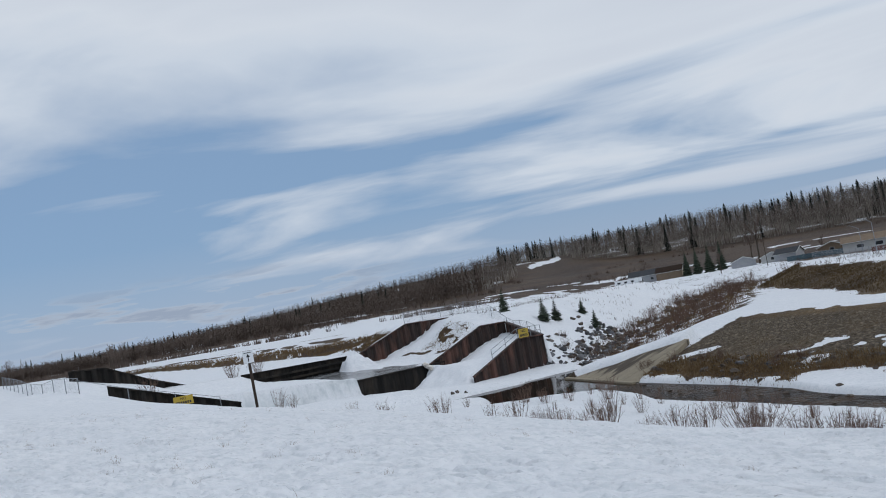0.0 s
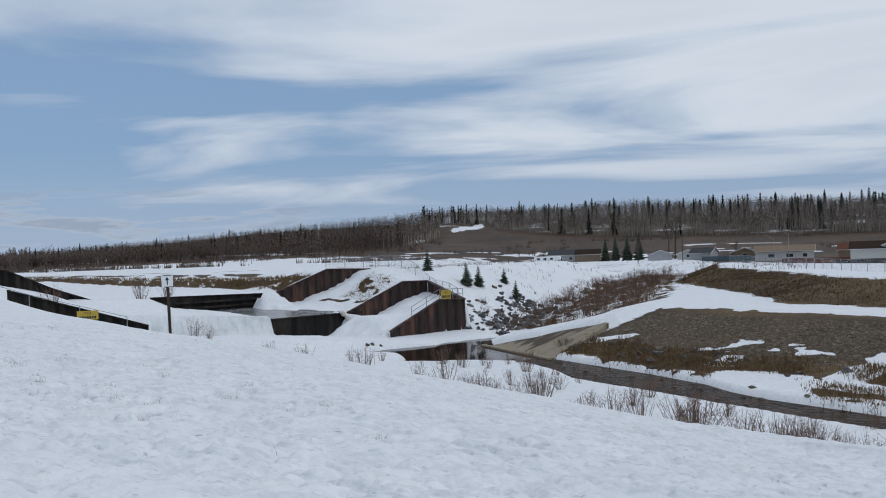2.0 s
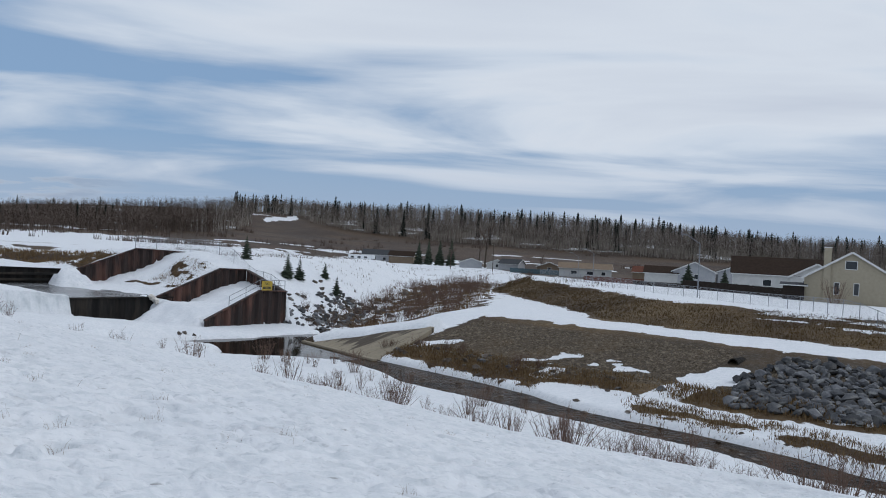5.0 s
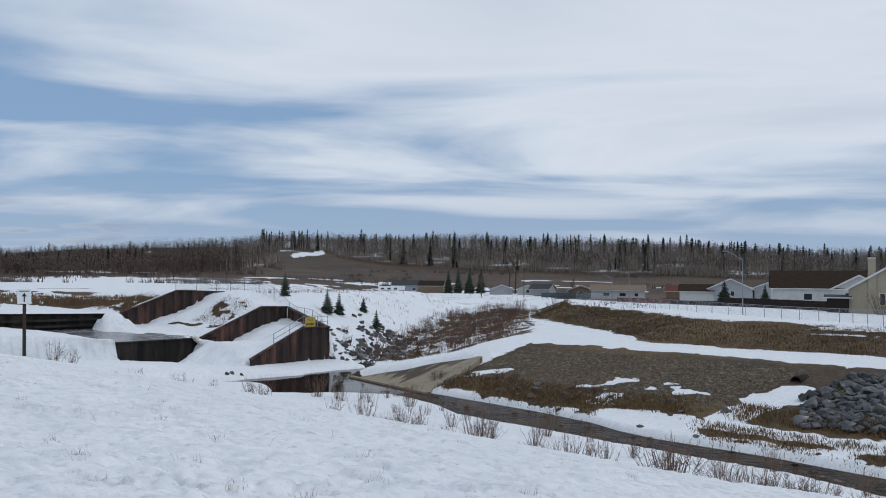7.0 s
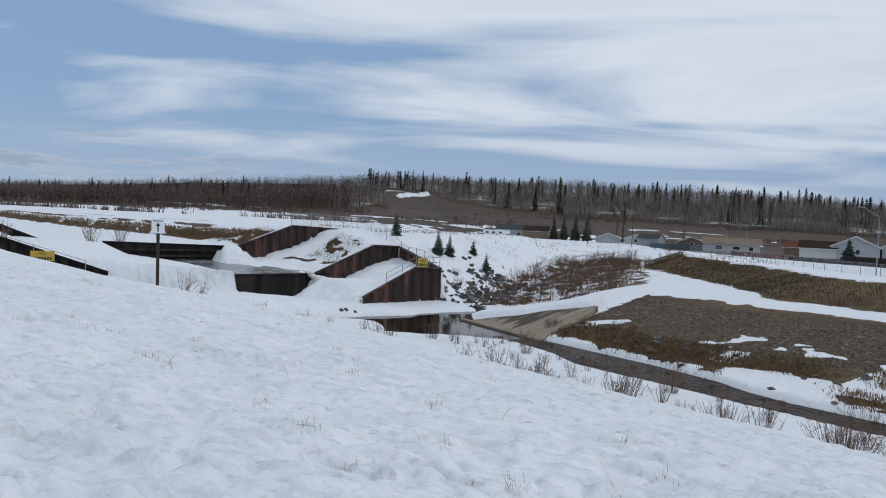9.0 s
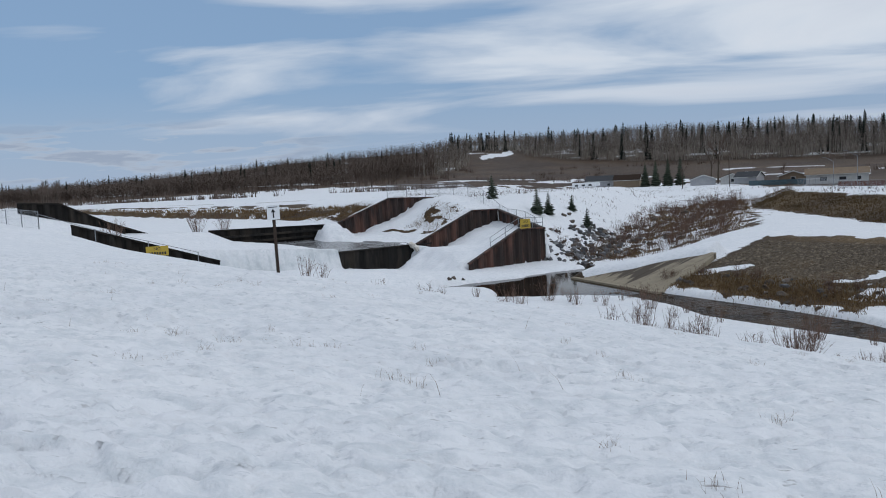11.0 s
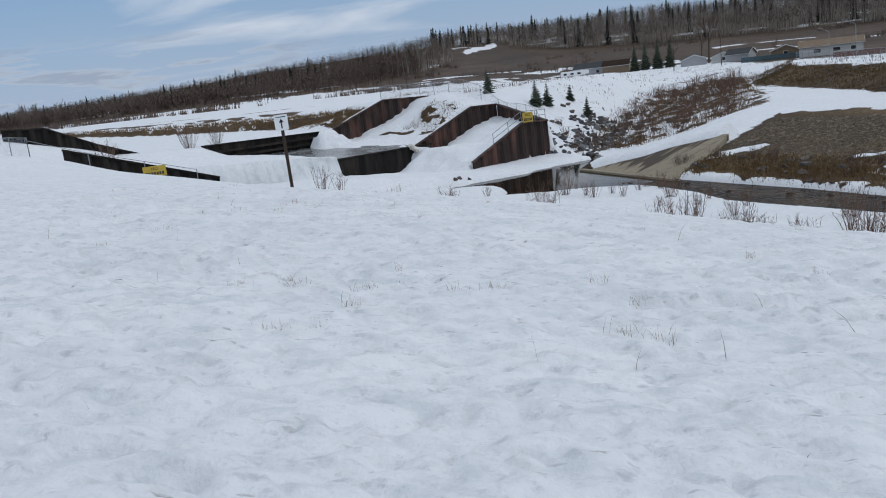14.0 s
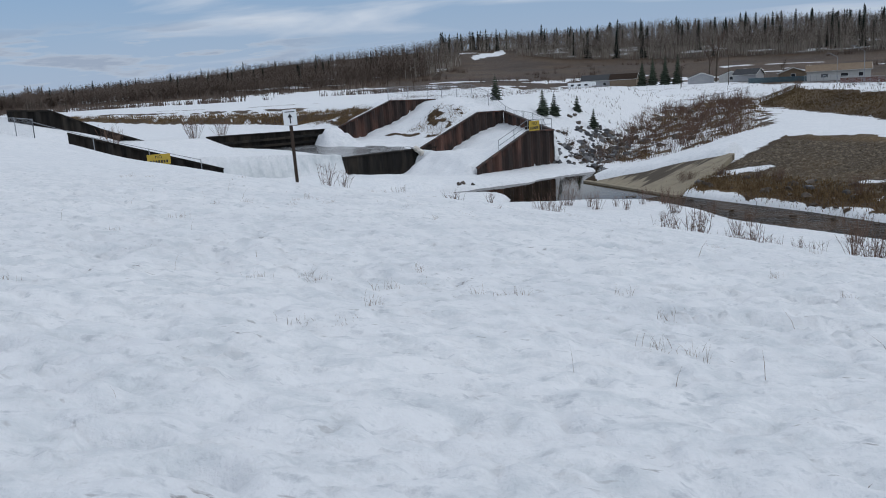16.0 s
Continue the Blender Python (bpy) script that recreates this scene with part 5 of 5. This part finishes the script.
rail = thing("handrail", Matrix.Identity(4), "galvanised pipe handrail on the sloping wall top", "railing")
hs = [(49.0, 2.25), (51.0, 3.15), (52.8, 3.98), (54.6, 3.93), (56.0, 3.88)]
for (s0, z0), (s1, z1) in zip(hs[:-1], hs[1:]):
    for up_ in (0.55, 1.1):
        bm = bmesh.new()
        rod(bm, (*from_sd(s0, DROPS[0]), z0 + up_), (*from_sd(s1, DROPS[0]), z1 + up_), 0.03)
        part("rail", bm, MAT_GALV, rail)
for s0, z0 in hs:
    bm = bmesh.new()
    rod(bm, (*from_sd(s0, DROPS[0]), z0), (*from_sd(s0, DROPS[0]), z0 + 1.12), 0.035)
    part("post", bm, MAT_GALV, rail)
board(*from_sd(53.5, DROPS[0] - 0.2), 4.45, 45, 1.35, 1.0, "yellow warning board with black letters on the handrail", ["NO", ""])
xb, yb = from_sd(15.3, 78.6)
board(xb, yb, gz(xb, yb) + 0.46, 30, 1.7, 0.78, "yellow warning board half sunk in snow on the fence", ["NO", ""])

# a crust of old snow hanging over the end of the lower weir
ic = thing("snow_cornice", Matrix.Identity(4), "dirty white crust of old snow over the weir end", "snow")
bm = bmesh.new()
cr = random.Random(8)
for k in range(15):
    t_ = k / 14
    px_, py_ = from_sd(47.2 + 2.9 * t_ + cr.uniform(-0.1, 0.1), DROPS[1] - 0.35 - 0.3 * t_)
    m_ = Matrix.Translation((px_, py_, 2.35 - 2.6 * t_)) @ Matrix.Rotation(cr.uniform(0, 3), 4, 'Z') @ Matrix.Diagonal((cr.uniform(0.3, 0.5), cr.uniform(0.3, 0.45), cr.uniform(0.22, 0.4), 1))
    bmesh.ops.create_icosphere(bm, subdivisions=2, radius=1.0, matrix=m_)
for v_ in bm.verts:
    v_.co += Vector((cr.gauss(0, 0.035), cr.gauss(0, 0.035), cr.gauss(0, 0.035)))
part("crust", bm, material("dirty_snow", (0.72, 0.70, 0.66), (0.50, 0.46, 0.40), 2.0, 0.8, 0, 0.5, 8), ic)

# walers across the upper weir
for z_, a_, b_ in ((4.05, 28.6, 43.6), (3.35, 30, 44)):
    bm = bmesh.new()
    m_ = Matrix.Translation((*from_sd(a_, DROPS[2] - 0.22), z_)) @ Matrix.Rotation(radians(45), 4, 'Z')
    box(bm, (0, -0.16, -0.13), (b_ - a_, 0.06, 0.13), 0.02, m_)
    wl_ob = part("waler", bm, MAT_BLACK, None)
    wl_ob.parent = WEIR1
    wl_ob.matrix_parent_inverse = WEIR1.matrix_world.inverted()

# ------------------------------------------------------------ poles


def pole(x, y, h, lean, arm, label, mat):
    root = thing("utility_pole" if not arm else "street_lamp", pose(x, y, gz(x, y) - 0.3, ry=lean), label, "pole")
    bm = bmesh.new()
    rod(bm, (0, 0, 0), (0, 0, h), 0.15 if not arm else 0.09, 0.10 if not arm else 0.06, 8)
    part("shaft", bm, mat, root)
    if arm:
        last_ = Vector((0, 0, h))
        bm = bmesh.new()
        for k in range(1, 7):
            t = k / 6 * 1.45
            p_ = Vector((-2.2 * math.sin(t) * 0.9, 0, h + 1.2 * (math.sin(t))))
            rod(bm, last_, p_, 0.05, n=6)
            last_ = p_
        part("arm", bm, mat, root)
        bm = bmesh.new()
        box(bm, (last_.x - 0.7, -0.13, last_.z - 0.08), (last_.x, 0.13, last_.z + 0.06), 0.04)
        part("lamp_head", bm, mat, root)
    return root


pole(-84.7, 87.4, 7.3, -4, False, "leaning weathered timber utility pole behind the fence", MAT_BARK)
pole(35.6, 116, 7.6, 0, True, "galvanised street lamp with a curved arm", MAT_GALV)
pole(39.1, 198, 7.0, 0, True, "galvanised street lamp with a curved arm", MAT_GALV)
pole(28.5, 330, 11.5, 0, False, "grey timber utility pole beyond the houses", MAT_BARK)
pole(46.0, 250, 8.0, 0, True, "galvanised street lamp with a curved arm", MAT_GALV)

# ------------------------------------------------------------ houses


def house(name, x, y, z, turn, length, span, wall_h, rise, wall, roof, label, windows=(), over=0.5, chimney=None, door=None):
    """Gabled: the ridge runs along the local x axis, the front gable looks to -x. windows: (side, along, sill, w, h), side g for the gable, f for the long front."""
    root = thing(name, pose(x, y, z, rz=turn), label, "house", "houses beyond the creek")
    bm = bmesh.new()
    prof = [(-span / 2, -1.0), (span / 2, -1.0), (span / 2, wall_h), (0, wall_h + rise), (-span / 2, wall_h)]
    rings = [[bm.verts.new((xx, yy, zz)) for yy, zz in prof] for xx in (0, length)]
    bm.faces.new(rings[0])
    bm.faces.new(rings[1][::-1])
    for k in range(5):
        bm.faces.new((rings[0][k], rings[1][k], rings[1][(k + 1) % 5], rings[0][(k + 1) % 5]))
    bmesh.ops.recalc_face_normals(bm, faces=bm.faces)
    part("wall", bm, wall, root)
    pitch = math.atan2(rise, span / 2)
    ln = math.hypot(rise, span / 2) + over
    for sg in (1, -1):
        bm = bmesh.new()
        m_ = Matrix.Translation((0, 0, wall_h + rise + 0.06)) @ Matrix.Rotation(-sg * pitch, 4, 'X')
        box(bm, (-over, 0 if sg > 0 else -ln, 0), (length + over, ln if sg > 0 else 0, 0.16), 0.02, m_)
        sl = part("roof", bm, roof, root)
        bm = bmesh.new()
        box(bm, (-over - 0.06, 0 if sg > 0 else -ln, -0.12), (-over - 0.005, ln if sg > 0 else 0, 0.2), 0.01, m_)
        part("fascia", bm, MAT_FASCIA, sl, "white fascia board")
        bm = bmesh.new()
        box(bm, (-over, ln + 0.005 if sg > 0 else -ln - 0.08, -0.05), (length + over, ln + 0.08 if sg > 0 else -ln - 0.005, 0.12), 0.01, m_)
        part("gutter", bm, MAT_FASCIA, sl, "white gutter")
    for side, along, sill, w, h in windows:
        def put(lo, hi):
            return (Vector((-hi[1], lo[0], lo[2])), Vector((-lo[1], hi[0], hi[2]))) if side == "g" else (Vector((lo[0], span / 2 + lo[1], lo[2])), Vector((hi[0], span / 2 + hi[1], hi[2])))
        def bx(bm, lo, hi):
            a, b = put(lo, hi)
            return box(bm, tuple(min(p, q) for p, q in zip(a, b)), tuple(max(p, q) for p, q in zip(a, b)))
        bm = bmesh.new()
        for lo, hi in (((along - w / 2 - 0.1, 0.002, sill - 0.1), (along + w / 2 + 0.1, 0.06, sill)), ((along - w / 2 - 0.1, 0.002, sill + h), (along + w / 2 + 0.1, 0.06, sill + h + 0.1)),
                       ((along - w / 2 - 0.1, 0.002, sill), (along - w / 2, 0.06, sill + h)), ((along + w / 2, 0.002, sill), (along + w / 2 + 0.1, 0.06, sill + h))):
            bx(bm, lo, hi)
        win = part("window", bm, MAT_FASCIA, root, "white framed window")
        bm = bmesh.new()
        bx(bm, (along - w / 2, 0.004, sill), (along + w / 2, 0.02, sill + h))
        part("pane", bm, MAT_GLASS, win)
    if chimney:
        cx_, cy_, ch, cw = chimney
        bm = bmesh.new()
        box(bm, (cx_ - cw / 2, cy_ - cw / 2, -1), (cx_ + cw / 2, cy_ + cw / 2, ch), 0.02)
        chm = part("chimney", bm, wall, root)
        bm = bmesh.new()
        box(bm, (cx_ - cw / 2 - 0.07, cy_ - cw / 2 - 0.07, ch), (cx_ + cw / 2 + 0.07, cy_ + cw / 2 + 0.07, ch + 0.14), 0.02)
        part("chimney_cap", bm, MAT_FASCIA, chm)
    return root


vx, vy = 0.445, 0.895                       # the way from the creek towards the nearest house
aim = math.degrees(math.atan2(vy, vx))
house("house", 70.1, 141.0, 3.9, aim, 16, 14.5, 3.9, 4.4, MAT_BEIGE, MAT_ROOFG, "beige stucco two-storey house with white fascia and chimney",
      [("g", 0.1, 5.6, 1.7, 1.3), ("g", 2.2, 1.3, 0.7, 1.9), ("g", -0.8, 1.3, 0.7, 1.9)], chimney=(0.3, 3.75, 9.0, 1.15))
house("porch", 64.4, 145.6, 3.9, aim + 90, 3.4, 4.0, 2.4, 0.3, MAT_DARKWOOD, MAT_ROOFG, "low dark wooden porch with a flat white-edged roof")
house("house", 90.0, 183.4, 4.0, aim + 96, 22, 13, 3.5, 3.6, MAT_SIDING, MAT_ROOF, "white bungalow with a broad brown shingle roof",
      [("f", 4, 1.0, 1.8, 1.3), ("f", 9, 0.9, 2.6, 1.6), ("f", 15, 1.0, 1.6, 1.3)])
house("house", 82.6, 178.5, 4.0, aim + 2, 10, 10.5, 3.3, 2.8, MAT_SIDING, MAT_ROOF, "white gabled wing of a bungalow", [("g", 2.0, 1.0, 1.2, 1.5)])
house("house", 79.6, 247, 3.2, 72, 14, 12.0, 3.2, 2.8, MAT_GREYSIDE, MAT_ROOF, "pale grey gabled house with white fascia", [("g", -0.6, 1.2, 1.0, 1.3)])
house("house", 93.0, 247, 3.4, 72, 12, 12.0, 3.4, 2.2, MAT_GREYSIDE, MAT_ROOF, "grey house with low brown roofs")
house("garage", 76.5, 252, 3.0, 160, 9.5, 8, 2.6, 1.9, MAT_SIDING, MAT_ROOF, "low white garage with a brown roof")
house("house", 72.6, 320, 1.6, 169, 19.5, 9, 3.1, 1.9, MAT_SIDING, MAT_TAN, "long white bungalow with a low tan roof", [("f", 3, 0.9, 1.4, 1.2), ("f", 8, 0.9, 2.2, 1.2), ("f", 14, 0.9, 2.2, 1.2)])
house("house", 53.8, 349, 1.6, 82, 10, 10, 2.6, 1.8, MAT_TAN, MAT_ROOF, "tan gabled house with a brown roof", [("g", 0, 1.0, 1.4, 1.2)])
house("house", 92.0, 310, 1.9, 160, 13, 9, 2.7, 2.0, MAT_TAN, MAT_REDWOOD, "low tan house with a rusty brown roof")
house("house", 34.5, 372, 1.6, 85, 10, 9, 2.5, 1.7, MAT_SIDING, MAT_ROOFG, "small white gabled house with a grey roof", [("g", 0, 1.0, 1.2, 1.2)])
house("house", 23.5, 376, 1.6, 90, 10, 9.5, 2.5, 1.7, MAT_GREYSIDE, MAT_ROOFG, "small grey gabled house behind the fences")
house("house", 44.5, 366, 1.6, 150, 9, 8, 2.8, 2.0, MAT_GREYSIDE, MAT_ROOFG, "grey shed-roofed house among fences")
house("house", -12.0, 424, 1.6, 175, 15, 10, 3.3, 2.4, MAT_GREYSIDE, MAT_ROOFG, "grey house with a dark roof beside a trailer", [("f", 4, 0.9, 1.4, 1.2), ("f", 9, 0.9, 1.6, 1.2)])
house("house", -1.5, 414, 1.7, 170, 12, 9, 3.2, 2.3, MAT_TAN, MAT_ROOF, "tan bungalow with a brown roof")


def plank_fence(a, b, h, mat, label):
    """Upright boards, posts and two rails."""
    (x0, y0), (x1, y1) = a, b
    root = thing("board_fence", Matrix.Identity(4), label, "fence", "board fences by the houses")
    L_ = math.hypot(x1 - x0, y1 - y0)
    n = int(L_ / 2.4)
    for i in range(n):
        p0, p1 = i / n, (i + 1) / n - 0.004
        ax, ay, bx_, by_ = x0 + (x1 - x0) * p0, y0 + (y1 - y0) * p0, x0 + (x1 - x0) * p1, y0 + (y1 - y0) * p1
        z0 = gz(ax, ay)
        m_ = Matrix.Translation((ax, ay, z0)) @ Matrix.Rotation(math.atan2(by_ - ay, bx_ - ax), 4, 'Z')
        w = math.hypot(bx_ - ax, by_ - ay)
        bm = bmesh.new()
        for k in range(8):
            box(bm, (w * k / 8 + 0.01, -0.015, -0.3), (w * (k + 1) / 8 - 0.01, 0.015, h + rnd.uniform(-0.03, 0.03)), 0, m_)
        box(bm, (0, 0.02, h * 0.2), (w, 0.06, h * 0.2 + 0.09), 0, m_)
        box(bm, (0, 0.02, h * 0.8), (w, 0.06, h * 0.8 + 0.09), 0, m_)
        part("fence_panel", bm, mat, root)
        bm = bmesh.new()
        box(bm, (-0.06, -0.07, -0.4), (0.06, 0.05, h + 0.08), 0.01, m_)
        part("post", bm, mat, root)


plank_fence((52, 172), (66, 152), 1.7, MAT_DARKWOOD, "dark stained board fence in front of the houses")
plank_fence((54, 218), (74, 210), 1.7, MAT_DARKWOOD, "dark stained board fence in front of the houses")
plank_fence((54, 280), (80, 262), 1.7, MAT_REDWOOD, "reddish board fence behind the plateau")
plank_fence((36, 335), (56, 325), 1.8, MAT_TEAL, "blue-grey board fence by the small houses")

# a white trailer on the snowfield
tr = thing("travel_trailer", pose(-32, 390, gz(-27, 391), rz=4), "white fifth-wheel travel trailer parked on the snow", "trailer")
bm = bmesh.new()
box(bm, (0, -1.2, 0.7), (10.5, 1.2, 3.4), 0.15)
part("body", bm, MAT_WHITE, tr)
bm = bmesh.new()
box(bm, (10.45, -1.1, 1.7), (12.2, 1.1, 3.4), 0.25)
part("nose", bm, MAT_WHITE, tr)
for k in range(3):
    bm = bmesh.new()
    box(bm, (1.2 + 3.0 * k, -1.23, 1.9), (2.6 + 3.0 * k, -1.205, 2.7), 0.0)
    part("window", bm, MAT_GLASS, tr)
for k in range(2):
    bm = bmesh.new()
    rod(bm, (3.6 + k, -1.22, 0.4), (3.6 + k, -0.9, 0.4), 0.4, n=14)
    part("wheel", bm, MAT_INK, tr)

# ------------------------------------------------------------ far woods


def forest(n_aspen, n_spruce):
    g = np.random.RandomState(3)

    def places(n, lo=0, hi=330, power=1.6):
        az_ = np.where(g.rand(n) < 0.62, g.uniform(-50, 30, n), g.uniform(-62, 40, n))
        r_ = np.interp(az_, TREELINE_AZ, TREELINE_R) + lo + (hi - lo) * g.rand(n) ** np.where(g.rand(n) < 0.5, power, 0.8)
        gap = (az_ > -10.9) & (az_ < -7.2) & (r_ < 860)
        az_, r_ = az_[~gap], r_[~gap]
        x_, y_ = r_ * np.sin(np.radians(az_)), r_ * np.cos(np.radians(az_))
        return x_, y_, height(x_, y_) + relief(x_, y_, 0, r_) - 0.3, az_

    # bare deciduous trees: a pale stem and a haze of twigs
    x, y, z, az_ = places(n_aspen)
    n = len(x)
    left = az_ < -13 + g.normal(0, 1.2, n)
    h = g.uniform(12, 18.5, n) * np.interp(az_, [-30, -18, -10], [0.45, 0.60, 1.0]) * (1 + 0.25 * fbm(x, y, 45, 2, 77))
    r0 = g.uniform(0.08, 0.19, n)
    lean = g.normal(0, 0.03, (n, 2)) * h[:, None]
    base, tip = np.stack([x, y, z], -1), np.stack([x + lean[:, 0], y + lean[:, 1], z + h], -1)
    tri = np.array([(1, 0, 0), (-0.5, 0.866, 0), (-0.5, -0.866, 0)])
    for pick, mat, label in ((~left, MAT_ASPEN, "pale bare aspen stems of the hillside woods"), (left, MAT_BRUSH, "brown bare stems of the low hillside woods")):
        m = int(pick.sum())
        top_ = base[pick] + (tip - base)[pick] * 0.86
        v = np.concatenate([base[pick][:, None] + tri * r0[pick][:, None, None], top_[:, None] + tri * 0.03], 1).reshape(-1, 3)
        f = (np.array([(0, 1, 4), (0, 4, 3), (1, 2, 5), (1, 5, 4), (2, 0, 3), (2, 3, 5)])[None] + 6 * np.arange(m)[:, None, None]).reshape(-1, 3)
        soup("aspen_stems", [v], [f], mat, label, "woods")
    B = 36
    k = g.uniform(0.0, 1.0, (n, B))
    k = np.where(left[:, None], 0.15 + 0.85 * k, 0.45 + 0.55 * k)
    p0 = base[:, None] + (tip - base)[:, None] * k[..., None]
    a = g.uniform(0, 6.283, (n, B))
    L_ = g.uniform(1.0, 3.1, (n, B)) * (1.25 - 0.75 * k) * np.interp(h, [5, 12], [0.75, 1.0])[:, None]
    p1 = p0 + np.stack([np.cos(a) * L_, np.sin(a) * L_, L_ * g.uniform(0.1, 0.8, (n, B))], -1)
    wd = g.uniform(0.09, 0.21, (n, B))
    sd_ = np.stack([-np.sin(a) * wd, np.cos(a) * wd, 0 * a], -1)
    v = np.stack([p0 - sd_, p1 + sd_, p1 - sd_ * 0.3], 2).reshape(-1, 3)
    v = v.reshape(n, -1, 3)
    for pick, mat, label in ((~left, MAT_CROWN, "grey-brown bare twig crowns of the hillside woods"), (left, MAT_BRUSH, "brown bare twigs of the low hillside woods")):
        q = v[pick].reshape(-1, 3)
        soup("aspen_twigs", [q], [np.arange(len(q)).reshape(-1, 3)], mat, label, "woods")
    # spruces among them
    x, y, z, az_ = places(n_spruce, 10, 380, 0.9)
    cl = fbm(x, y, 38, 2, 79)
    vs, fs, c = [], [], 0
    kinds = [spruce_mesh(60 + q, 1.0, 0.125 + 0.018 * q, 13, 7) for q in range(5)]
    for i in range(len(x)):
        if az_[i] < -12 and g.rand() < 0.72:
            continue
        if cl[i] < 0.05 and g.rand() < 0.75:
            continue
        kv, kf = kinds[i % 5]
        hh = g.uniform(13, 23) * (0.55 if az_[i] < -12 else 1.0)
        vs.append(kv * (hh * g.uniform(0.7, 1.0), hh * g.uniform(0.7, 1.0), hh) + (x[i], y[i], z[i]))
        fs.append(np.array(kf) + c)
        c += len(kv)
    soup("spruce_woods", vs, fs, MAT_NEEDLE_FAR, "dark spruces standing among the bare woods", "woods")


forest(25000, 1150)

# brush at the foot of the woods on the far plain
gb = np.random.RandomState(9)
NB = 1500
ab, rb = np.r_[gb.uniform(-60, -12, NB - 500), gb.uniform(-12, 22, 500)], np.r_[gb.uniform(400, 540, NB - 500), gb.uniform(470, 640, 500)]
xb_, yb_ = rb * np.sin(np.radians(ab)), rb * np.cos(np.radians(ab))
zb_ = height(xb_, yb_)
keep = fbm(xb_, yb_, 40, 2, 131) > np.where(ab > -12, 0.25, -0.1)
vs, fs, c = [], [], 0
for x0, y0, z0 in zip(xb_[keep], yb_[keep], zb_[keep]):
    n = 14
    a = gb.uniform(0, 6.283, n)
    L_ = gb.uniform(0.5, 1.6, n)
    h_ = gb.uniform(1.0, 3.6, n)
    b = np.stack([x0 + gb.normal(0, 1.0, n), y0 + gb.normal(0, 1.0, n), np.full(n, z0 - 0.2)], -1)
    tp = b + np.stack([np.cos(a) * L_ * 0.5, np.sin(a) * L_ * 0.5, h_], -1)
    sd_ = np.stack([-np.sin(a) * 0.16, np.cos(a) * 0.16, 0 * a], -1)
    vs.append(np.stack([b - sd_, b + sd_, tp], 1).reshape(-1, 3))
    fs.append(np.arange(3 * n).reshape(-1, 3) + c)
    c += 3 * n
soup("plain_brush", vs, fs, MAT_BRUSH, "brown leafless brush on the far plain", "brush")
